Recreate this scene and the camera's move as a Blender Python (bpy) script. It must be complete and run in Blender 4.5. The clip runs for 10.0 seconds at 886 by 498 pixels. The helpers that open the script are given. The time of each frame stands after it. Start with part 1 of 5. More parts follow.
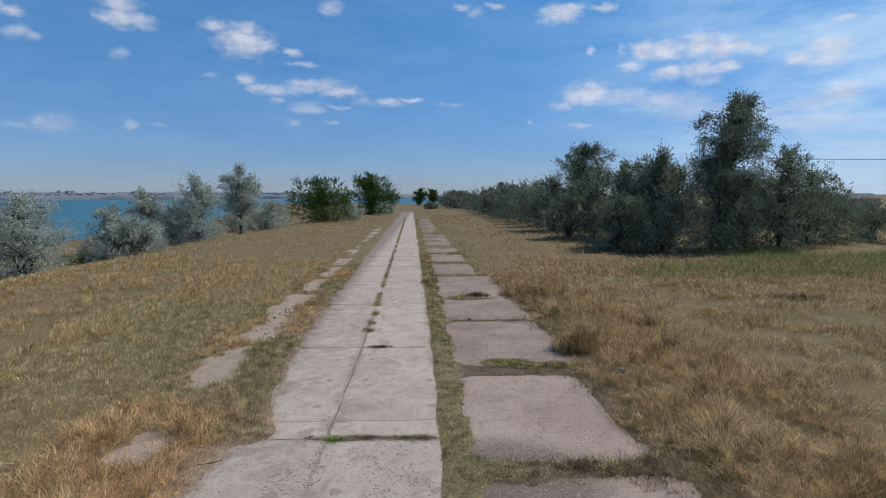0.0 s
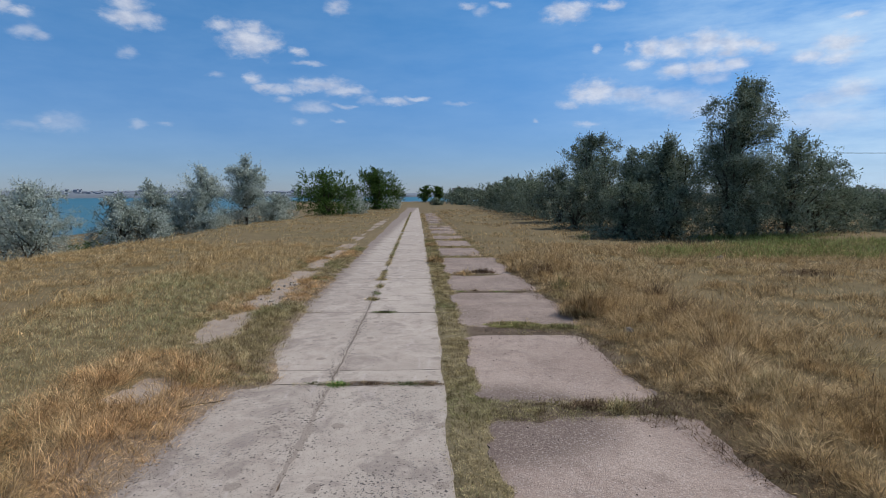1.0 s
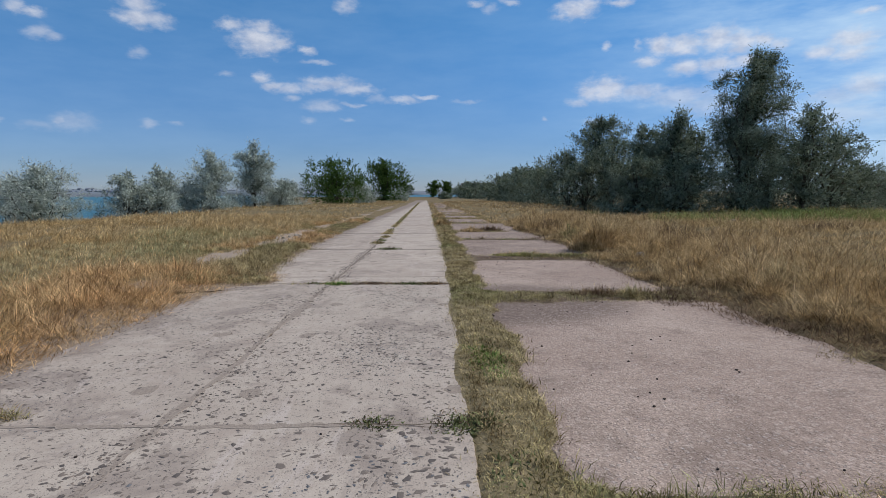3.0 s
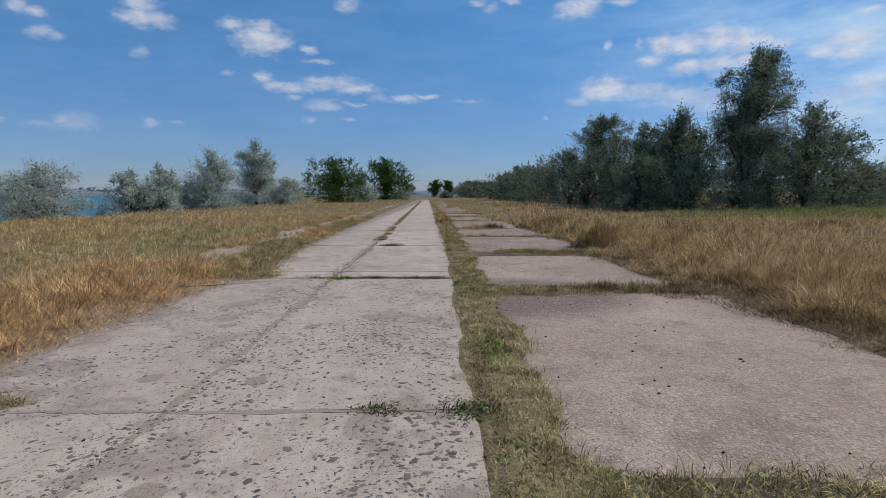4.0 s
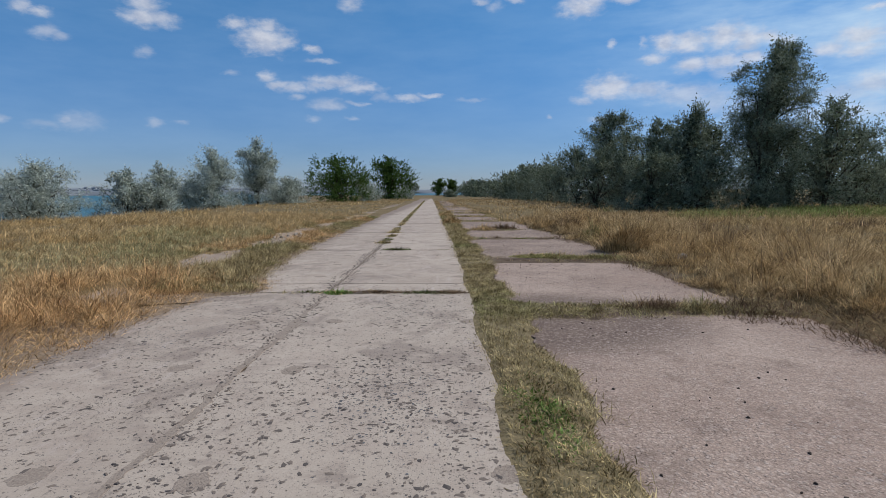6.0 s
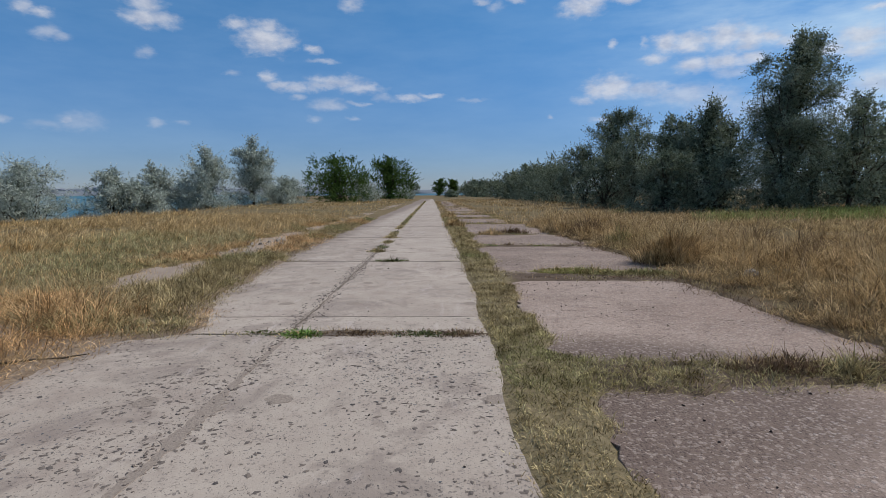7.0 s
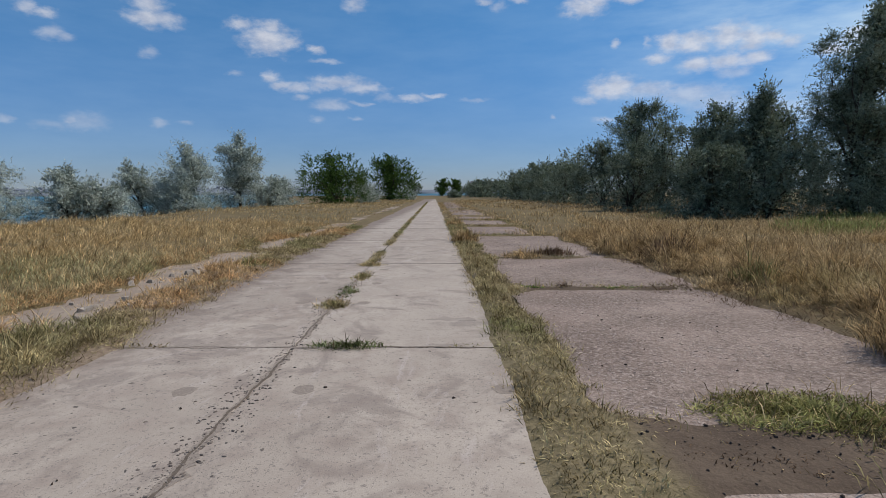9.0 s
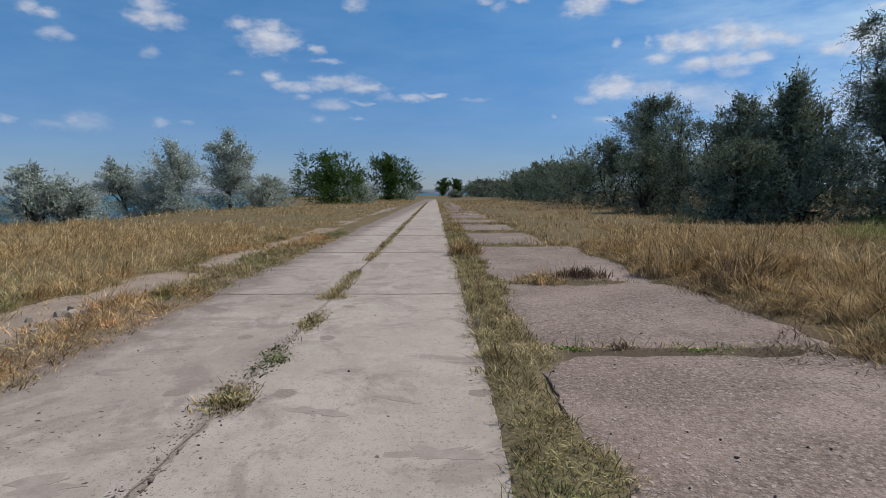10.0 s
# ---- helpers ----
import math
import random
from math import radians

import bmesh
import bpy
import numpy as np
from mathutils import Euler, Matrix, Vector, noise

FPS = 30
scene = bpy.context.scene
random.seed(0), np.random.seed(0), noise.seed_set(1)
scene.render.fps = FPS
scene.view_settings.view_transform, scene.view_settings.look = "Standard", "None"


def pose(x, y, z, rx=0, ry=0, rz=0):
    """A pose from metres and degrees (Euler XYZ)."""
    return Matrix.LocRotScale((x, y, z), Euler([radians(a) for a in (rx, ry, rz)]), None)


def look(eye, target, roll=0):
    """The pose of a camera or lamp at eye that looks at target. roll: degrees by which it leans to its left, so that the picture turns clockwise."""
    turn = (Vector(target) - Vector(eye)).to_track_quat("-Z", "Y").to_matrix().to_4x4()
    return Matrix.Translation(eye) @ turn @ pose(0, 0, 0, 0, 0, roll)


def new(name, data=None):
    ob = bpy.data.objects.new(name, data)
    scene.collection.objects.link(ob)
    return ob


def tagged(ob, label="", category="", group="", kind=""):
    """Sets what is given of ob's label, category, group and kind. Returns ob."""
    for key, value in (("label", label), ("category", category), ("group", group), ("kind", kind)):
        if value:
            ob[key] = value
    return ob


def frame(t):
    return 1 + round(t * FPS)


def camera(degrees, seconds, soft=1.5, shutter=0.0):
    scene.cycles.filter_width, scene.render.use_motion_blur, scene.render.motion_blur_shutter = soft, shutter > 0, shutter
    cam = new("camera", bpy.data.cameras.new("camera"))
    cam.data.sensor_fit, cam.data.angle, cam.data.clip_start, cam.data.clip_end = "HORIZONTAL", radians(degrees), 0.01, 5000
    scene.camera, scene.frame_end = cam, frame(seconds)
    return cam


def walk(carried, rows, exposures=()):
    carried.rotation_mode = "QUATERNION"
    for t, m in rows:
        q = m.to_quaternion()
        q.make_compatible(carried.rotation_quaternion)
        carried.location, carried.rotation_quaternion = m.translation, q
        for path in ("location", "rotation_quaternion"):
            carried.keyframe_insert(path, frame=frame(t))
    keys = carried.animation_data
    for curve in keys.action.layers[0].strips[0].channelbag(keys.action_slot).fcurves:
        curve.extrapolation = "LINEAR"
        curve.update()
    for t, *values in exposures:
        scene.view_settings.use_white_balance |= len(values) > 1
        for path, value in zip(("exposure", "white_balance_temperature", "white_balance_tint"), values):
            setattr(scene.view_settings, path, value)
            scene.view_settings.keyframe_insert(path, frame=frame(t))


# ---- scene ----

# ================= camera =================
cam = camera(77.6, 10.0, soft=0.5)
PATH = [
    (0.0, (1.732, -3.709, 4.348), (1.805, -1.720, 4.150), -0.1),
    (0.5, (1.728, -3.678, 3.915), (1.793, -1.689, 3.715), -0.1),
    (1.0, (1.741, -3.670, 3.347), (1.794, -1.681, 3.145), -0.1),
    (1.5, (1.751, -3.642, 2.764), (1.796, -1.653, 2.561), -0.2),
    (2.0, (1.767, -3.595, 2.208), (1.802, -1.606, 2.003), -0.2),
    (2.5, (1.793, -3.526, 1.747), (1.820, -1.537, 1.540), -0.2),
    (3.2, (1.826, -3.500, 1.500), (1.846, -1.511, 1.292), -0.2),
    (4.0, (1.793, -3.520, 1.450), (1.810, -1.531, 1.240), -0.2),
    (4.5, (1.726, -3.585, 1.448), (1.742, -1.597, 1.236), -0.2),
    (5.0, (1.670, -3.446, 1.444), (1.684, -1.457, 1.232), -0.2),
    (5.2, (1.662, -3.250, 1.440), (1.673, -1.261, 1.228), -0.6),
    (5.35, (1.657, -3.080, 1.437), (1.666, -1.091, 1.225), -1.35),
    (5.5, (1.653, -2.892, 1.435), (1.660, -0.903, 1.223), -1.4),
    (5.6, (1.650, -2.735, 1.436), (1.657, -0.746, 1.223), -0.8),
    (5.7, (1.647, -2.565, 1.437), (1.654, -0.576, 1.223), -0.35),
    (6.3, (1.600, -1.320, 1.425), (1.603, 0.669, 1.212), -0.3),
    (7.0, (1.558, 0.397, 1.414), (1.559, 2.386, 1.201), -0.3),
    (7.5, (1.515, 1.929, 1.405), (1.515, 3.918, 1.193), -0.3),
    (8.0, (1.463, 3.444, 1.425), (1.459, 5.433, 1.212), -0.3),
    (8.5, (1.445, 5.052, 1.440), (1.440, 7.041, 1.227), -0.3),
    (9.0, (1.457, 6.698, 1.460), (1.449, 8.687, 1.247), -0.3),
    (9.5, (1.530, 8.330, 1.490), (1.517, 10.318, 1.274), -0.3),
    (10.0, (1.605, 10.070, 1.500), (1.593, 12.058, 1.286), -0.3),
]
walk(cam, [(t, look(eye, target, roll)) for t, eye, target, roll in PATH],
     [(0.0, 0.05, 6300, 10), (1.0, 0.06, 6310, 10), (2.5, 0.06, 6370, 10), (4.0, -0.03, 6400, 10), (5.5, -0.02, 6450, 10), (7.5, -0.05, 6480, 10), (10.0, -0.06, 6480, 10)])

# ================= world, sun, exposure =================
SUN_AZ, SUN_EL = radians(72), radians(52)   # clockwise from the road's direction (+y); height over the horizon
scene.view_settings.exposure = 0.0


class Nodes:
    """A small builder for shader node trees."""

    def __init__(self, tree):
        self.tree = tree
        tree.nodes.clear()

    def add(self, kind, **props):
        n = self.tree.nodes.new(kind)
        for k, v in props.items():
            setattr(n, k, v)
        return n

    def put(self, sock, value):
        if hasattr(value, "links"):
            self.tree.links.new(value, sock)
        elif value is not None:
            sock.default_value = value

    def math(self, op, a, b=None, c=None, clamp=False):
        n = self.add("ShaderNodeMath", operation=op, use_clamp=clamp)
        for s, v in zip(n.inputs, (a, b, c)):
            self.put(s, v)
        return n.outputs[0]

    def mix(self, fac, a, b, blend="MIX"):
        n = self.add("ShaderNodeMix", data_type="RGBA", blend_type=blend)
        self.put(n.inputs[0], fac)
        self.put(n.inputs[6], a if hasattr(a, "links") else (*a, 1))
        self.put(n.inputs[7], b if hasattr(b, "links") else (*b, 1))
        return n.outputs[2]

    def noise(self, vec, scale, detail=4.0, rough=0.55, distortion=0.0):
        n = self.add("ShaderNodeTexNoise")
        self.put(n.inputs["Vector"], vec)
        n.inputs["Scale"].default_value = scale
        n.inputs["Detail"].default_value = detail
        n.inputs["Roughness"].default_value = rough
        n.inputs["Distortion"].default_value = distortion
        return n.outputs["Fac"]

    def voronoi(self, vec, scale, feature="F1", randomness=1.0):
        n = self.add("ShaderNodeTexVoronoi", feature=feature)
        self.put(n.inputs["Vector"], vec)
        n.inputs["Scale"].default_value = scale
        n.inputs["Randomness"].default_value = randomness
        return n

    def ramp(self, fac, lo, hi, clamp=True):
        n = self.add("ShaderNodeMapRange", clamp=clamp)
        self.put(n.inputs[0], fac)
        self.put(n.inputs[1], lo)
        self.put(n.inputs[2], hi)
        return n.outputs[0]

    def smooth(self, fac, lo, hi):
        n = self.add("ShaderNodeMapRange", interpolation_type="SMOOTHSTEP")
        self.put(n.inputs[0], fac)
        self.put(n.inputs[1], lo)
        self.put(n.inputs[2], hi)
        return n.outputs[0]

    def scaled(self, vec, x, y, z):
        n = self.add("ShaderNodeMapping")
        self.put(n.inputs[0], vec)
        n.inputs["Scale"].default_value = (x, y, z)
        return n.outputs[0]

    def coords(self):
        return self.add("ShaderNodeNewGeometry").outputs["Position"]

    def island(self):
        return self.add("ShaderNodeNewGeometry").outputs["Random Per Island"]

    def bump(self, height, strength, distance):
        n = self.add("ShaderNodeBump")
        n.inputs["Strength"].default_value = strength
        n.inputs["Distance"].default_value = distance
        self.put(n.inputs["Height"], height)
        return n.outputs[0]


# azimuth and height of each puff's middle, its half width and half height (degrees), and how thick it is
CLOUDS = []
CLOUDS += [(-36.2, 14.7, 0.81, 0.33, 0.7), (-35.0, 14.4, 0.84, 0.34, 0.8), (-27.3, 16.0, 1.25, 0.63, 0.85), (-27.4, 15.0, 1.61, 0.55, 0.95),
           (-25.9, 15.0, 1.10, 0.46, 0.8), (-34.6, 12.9, 1.00, 0.35, 0.55), (-33.6, 12.6, 0.71, 0.26, 0.5), (-19.7, 15.3, 1.11, 0.34, 0.85),
           (-16.9, 15.3, 0.83, 0.44, 0.9), (-17.2, 14.2, 2.08, 0.99, 1), (-15.2, 14.1, 0.95, 0.40, 0.9), (-12.6, 13.5, 0.65, 0.31, 0.9),
           (-11.7, 12.5, 1.31, 0.16, 0.55), (-27.5, 12.2, 0.63, 0.33, 0.4), (-20.3, 11.0, 0.70, 0.20, 0.4), (-8.9, 17.7, 0.88, 0.53, 0.7)]  # seaward, high
CLOUDS += [(-17.1, 10.8, 0.73, 0.41, 0.85), (-16.0, 10.1, 1.06, 0.31, 0.8), (-14.7, 9.9, 1.40, 0.37, 0.75), (-10.6, 10.6, 2.21, 0.48, 0.8),
           (-8.3, 10.1, 2.02, 0.38, 0.75), (-12.2, 10.2, 1.64, 0.32, 0.7), (-11.4, 8.4, 1.44, 0.43, 0.55), (-8.4, 8.6, 1.13, 0.16, 0.5),
           (-14.3, 9.0, 0.65, 0.21, 0.5), (-3.4, 9.1, 1.72, 0.22, 0.75), (-1.2, 9.4, 1.15, 0.16, 0.7), (-6.1, 9.3, 0.79, 0.27, 0.35),
           (-12.8, 7.0, 0.66, 0.22, 0.35), (-8.9, 7.2, 0.68, 0.16, 0.35), (3.1, 9.0, 1.26, 0.16, 0.35)]  # ahead
CLOUDS += [(-33.7, 6.1, 0.56, 0.23, 0.5), (-32.7, 6.0, 1.64, 0.52, 0.33), (-35.3, 5.6, 1.00, 0.28, 0.25), (-27.0, 6.1, 0.64, 0.30, 0.4),
           (-24.7, 6.3, 0.67, 0.15, 0.3), (-38.2, 5.9, 0.50, 0.27, 0.4)]  # low over the water
CLOUDS += [(5.3, 17.6, 0.78, 0.29, 0.4), (4.1, 18.1, 0.90, 0.24, 0.7), (7.5, 18.0, 0.89, 0.24, 0.7), (13.6, 17.0, 1.70, 0.63, 1), (14.3, 17.4, 1.59, 0.38, 0.95),
           (17.9, 17.3, 1.12, 0.24, 0.9), (16.7, 13.6, 0.36, 0.25, 0.7), (19.7, 13.6, 0.25, 0.39, 0.45), (20.6, 12.1, 1.00, 0.30, 0.85)]  # landward, high
CLOUDS += [(21.5, 13.3, 0.98, 0.68, 1), (23.5, 13.2, 1.72, 0.58, 1), (26.5, 13.4, 1.63, 0.79, 1), (28.3, 13.0, 1.23, 0.65, 1), (30.0, 12.9, 0.85, 0.45, 0.95),
           (31.2, 12.4, 0.75, 0.36, 0.85), (24.0, 11.3, 1.33, 0.49, 0.95), (26.6, 11.3, 1.82, 0.57, 1), (28.8, 11.4, 1.05, 0.42, 0.95),
           (27.1, 10.3, 1.36, 0.34, 0.5), (16.9, 9.8, 1.68, 0.83, 1), (15.3, 9.6, 1.17, 0.63, 0.95), (14.2, 8.7, 0.97, 0.27, 0.6), (20.0, 9.4, 2.32, 0.51, 0.7),
           (23.4, 8.7, 2.89, 0.70, 0.6), (25.8, 8.0, 2.32, 0.89, 0.5)]  # landward, the long ones
CLOUDS += [(34.3, 11.4, 1.01, 0.44, 0.9), (36.3, 12.1, 1.47, 0.60, 0.95), (36.4, 11.0, 1.25, 0.43, 0.85), (37.5, 8.4, 1.44, 0.61, 0.75),
           (35.5, 7.7, 1.90, 0.54, 0.5), (37.3, 14.1, 0.71, 0.16, 0.8), (29.5, 7.0, 3.48, 0.77, 0.4), (35.6, 6.1, 3.42, 0.64, 0.4), (15.9, 6.7, 0.96, 0.21, 0.5),
           (11.0, 7.2, 0.33, 0.16, 0.5)]  # landward, far round
# the same kind of clouds goes on all round and overhead
_r = random.Random(5)
CLOUDS += [(_r.uniform(50, 310), _r.uniform(5, 50), _r.uniform(2, 7), _r.uniform(0.7, 2.0), _r.uniform(0.5, 1)) for _ in range(12)]


def sky_world():
    """Clear summer sky with scattered fair-weather clouds."""
    world = bpy.data.worlds.new("summer_sky")
    scene.world = world
    world.use_nodes = True
    n = Nodes(world.node_tree)
    out = n.add("ShaderNodeOutputWorld")
    bg = n.add("ShaderNodeBackground")
    bg.inputs["Strength"].default_value = 0.10
    sky = n.add("ShaderNodeTexSky", sky_type="NISHITA", sun_disc=False, sun_elevation=SUN_EL, sun_rotation=SUN_AZ,
                altitude=0, air_density=1.0, dust_density=0.1, ozone_density=5.0)
    way = n.add("ShaderNodeTexCoord").outputs["Generated"]
    xyz = n.add("ShaderNodeSeparateXYZ")
    n.put(xyz.inputs[0], way)
    x, y, z = xyz.outputs
    az = n.math("MULTIPLY", n.math("ARCTAN2", x, y), 57.2958)
    el = n.math("MULTIPLY", n.math("ARCSINE", z), 57.2958)
    spot = n.add("ShaderNodeCombineXYZ")
    n.put(spot.inputs[0], az)
    n.put(spot.inputs[1], el)
    spot = spot.outputs[0]
    # ragged edges: the place is shifted by noise before it is held against each cloud
    w1 = n.add("ShaderNodeTexNoise")
    n.put(w1.inputs["Vector"], n.scaled(spot, 0.5, 0.9, 1))
    w1.inputs["Scale"].default_value, w1.inputs["Detail"].default_value, w1.inputs["Roughness"].default_value = 1.0, 6, 0.6
    shift = n.add("ShaderNodeVectorMath", operation="MULTIPLY_ADD")
    n.put(shift.inputs[0], w1.outputs["Color"])
    shift.inputs[1].default_value = (1.9, 1.15, 0)
    n.put(shift.inputs[2], spot)
    base = n.add("ShaderNodeVectorMath", operation="SUBTRACT")
    n.put(base.inputs[0], shift.outputs[0])
    base.inputs[1].default_value = (0.95, 0.57, 0)
    fine = n.noise(n.scaled(spot, 0.55, 1.0, 1), 1.5, 7, 0.6)
    bite = n.math("MULTIPLY", n.math("SUBTRACT", fine, 0.47), 1.15)
    cover = None
    for ca, ce, ra, re, thick in CLOUDS:
        ca = (ca + 180) % 360 - 180
        a = n.add("ShaderNodeVectorMath", operation="MULTIPLY_ADD")
        n.put(a.inputs[0], base.outputs[0])
        ra, re = ra * 1.42, re * 1.75
        a.inputs[1].default_value = (1 / ra, 1 / re, 0)
        a.inputs[2].default_value = (-ca / ra, -ce / re, 0)
        ln = n.add("ShaderNodeVectorMath", operation="LENGTH")
        n.put(ln.inputs[0], a.outputs[0])
        m = n.add("ShaderNodeMapRange", interpolation_type="SMOOTHSTEP")
        n.put(m.inputs[0], n.math("ADD", ln.outputs["Value"], bite))
        for k, v in enumerate((1.2, 0.12, 0.0, thick)):
            m.inputs[k + 1].default_value = v
        cover = m.outputs[0] if cover is None else n.math("MAXIMUM", cover, m.outputs[0])
    veil = n.math("MULTIPLY", n.smooth(n.noise(n.scaled(spot, 0.09, 0.35, 1), 1.0, 5, 0.6), 0.22, 0.8), n.math("ADD", 0.10, n.math("MULTIPLY", n.smooth(az, 8.0, 42.0), 0.85)))
    above = n.add("ShaderNodeVectorMath", operation="ADD")
    n.put(above.inputs[0], spot)
    above.inputs[1].default_value = (0.35, 0.45, 0)
    billow = [n.noise(n.scaled(v, 0.5, 0.8, 1), 0.9, 5, 0.6) for v in (spot, above.outputs[0])]
    lit = n.math("ADD", 0.5, n.math("MULTIPLY", n.math("SUBTRACT", billow[0], billow[1]), 2.6))
    white = n.mix(n.ramp(lit, 0.1, 0.85), (5.5, 5.7, 6.5), (7.9, 7.8, 8.0))
    tint = n.mix(n.smooth(el, -2.0, 22.0), HORIZON_TINT, SKY_TINT)
    clear = n.mix(veil, n.mix(1.0, sky.outputs[0], tint, "MULTIPLY"), (5.1, 6.9, 8.8))
    n.put(bg.inputs[0], n.mix(n.math("MULTIPLY", cover, 0.70), clear, white))
    n.put(out.inputs[0], bg.outputs[0])


HORIZON_TINT, SKY_TINT = (0.46, 0.545, 0.815), (0.48, 0.885, 1.07)
sky_world()
sun = new("sun", bpy.data.lights.new("sun", "SUN"))
sun.data.energy, sun.data.angle, sun.data.color = 3.9, radians(0.53), (1.0, 0.935, 0.845)
sun.matrix_world = look((0, 0, 0), (-math.sin(SUN_AZ) * math.cos(SUN_EL), -math.cos(SUN_AZ) * math.cos(SUN_EL), -math.sin(SUN_EL)))


# ================= mesh helpers =================
def np_mesh(name, verts, faces, material, smooth=False):
    """A mesh from numpy arrays: verts (n, 3); faces a list of (k, 3) or (k, 4) index arrays."""
    me = bpy.data.meshes.new(name)
    verts = np.asarray(verts, np.float32).reshape(-1, 3)
    faces = [np.asarray(f, np.int32) for f in faces if len(f)]
    loops = np.concatenate([f.ravel() for f in faces])
    counts = np.concatenate([np.full(len(f), f.shape[1], np.int32) for f in faces])
    starts = np.concatenate([[0], np.cumsum(counts)[:-1]]).astype(np.int32)
    me.vertices.add(len(verts))
    me.vertices.foreach_set("co", verts.ravel())
    me.loops.add(len(loops))
    me.loops.foreach_set("vertex_index", loops)
    me.polygons.add(len(counts))
    me.polygons.foreach_set("loop_start", starts)
    me.polygons.foreach_set("loop_total", counts)
    me.update(calc_edges=True)
    me.polygons.foreach_set("use_smooth", np.full(len(counts), smooth))
    me.materials.append(material)
    return me


def child(name, me, parent, label=""):
    ob = new(name, me)
    ob.parent = parent
    return tagged(ob, label) if label else ob


# ================= materials =================
def material(name):
    m = bpy.data.materials.new(name)
    m.use_nodes = True
    n = Nodes(m.node_tree)
    out = n.add("ShaderNodeOutputMaterial")
    return m, n, out


def principled(n, out, color, rough=0.9, normal=None, spec=0.3, metallic=0.0):
    b = n.add("ShaderNodeBsdfPrincipled")
    n.put(b.inputs["Base Color"], color if hasattr(color, "links") else (*color, 1))
    n.put(b.inputs["Roughness"], rough)
    b.inputs["Specular IOR Level"].default_value = spec
    b.inputs["Metallic"].default_value = metallic
    if normal is not None:
        n.put(b.inputs["Normal"], normal)
    n.put(out.inputs[0], b.outputs[0])
    return b


def leafy(n, out, color, share=0.35):
    d = n.add("ShaderNodeBsdfDiffuse")
    t = n.add("ShaderNodeBsdfTranslucent")
    n.put(d.inputs[0], color)
    n.put(t.inputs[0], color)
    mx = n.add("ShaderNodeMixShader")
    mx.inputs[0].default_value = share
    n.put(mx.inputs[1], d.outputs[0])
    n.put(mx.inputs[2], t.outputs[0])
    n.put(out.inputs[0], mx.outputs[0])


def mat_ground():
    """Brown soil by the road, straw thatch over the fields."""
    m, n, out = material("dry_thatch_and_soil")
    p = n.coords()
    a = n.noise(p, 0.12, 5)
    b = n.noise(p, 1.3, 6, 0.65)
    c = n.noise(p, 14, 4, 0.7)
    d = n.noise(p, 60, 3, 0.7)
    thatch = n.mix(n.ramp(a, 0.35, 0.65), (0.175, 0.127, 0.066), (0.14, 0.112, 0.056))
    thatch = n.mix(n.ramp(b, 0.45, 0.75), thatch, (0.28, 0.205, 0.11))
    thatch = n.mix(n.ramp(c, 0.35, 0.75), n.mix(0.55, thatch, (0.08, 0.06, 0.03)), thatch)
    soil = n.mix(n.ramp(b, 0.35, 0.65), (0.062, 0.044, 0.032), (0.125, 0.092, 0.066))
    soil = n.mix(n.ramp(d, 0.48, 0.85), soil, (0.15, 0.105, 0.08))
    xyz = n.add("ShaderNodeSeparateXYZ")
    n.put(xyz.inputs[0], p)
    dust = n.mix(n.ramp(c, 0.35, 0.7), (0.15, 0.108, 0.075), (0.27, 0.205, 0.15))
    soil = n.mix(n.smooth(xyz.outputs[0], 0.0, -1.5), soil, dust)
    strip = n.math("MULTIPLY", n.smooth(xyz.outputs[0], 1.7, 1.95), n.smooth(n.math("ADD", xyz.outputs[0], n.math("MULTIPLY", b, 0.3)), 3.0, 2.7))
    soil = n.mix(n.math("MULTIPLY", strip, 0.85), soil, n.mix(n.ramp(c, 0.35, 0.7), (0.12, 0.098, 0.052), (0.27, 0.215, 0.125)))
    along = n.math("MULTIPLY", n.math("MAXIMUM", n.math("SUBTRACT", xyz.outputs[1], 11.0), 0.0), 0.0195)
    off = n.math("ABSOLUTE", n.math("SUBTRACT", n.math("ADD", xyz.outputs[0], along), n.math("ADD", 0.9, n.math("MULTIPLY", b, 0.8))))
    col = n.mix(n.math("MAXIMUM", n.smooth(off, 3.9, 4.9), n.math("MULTIPLY", n.smooth(xyz.outputs[1], 14.0, 26.0), 0.9)), soil, thatch)
    principled(n, out, col, 0.95, n.bump(n.math("ADD", b, n.math("MULTIPLY", c, 0.4)), 0.8, 0.05), 0.1)
    return m


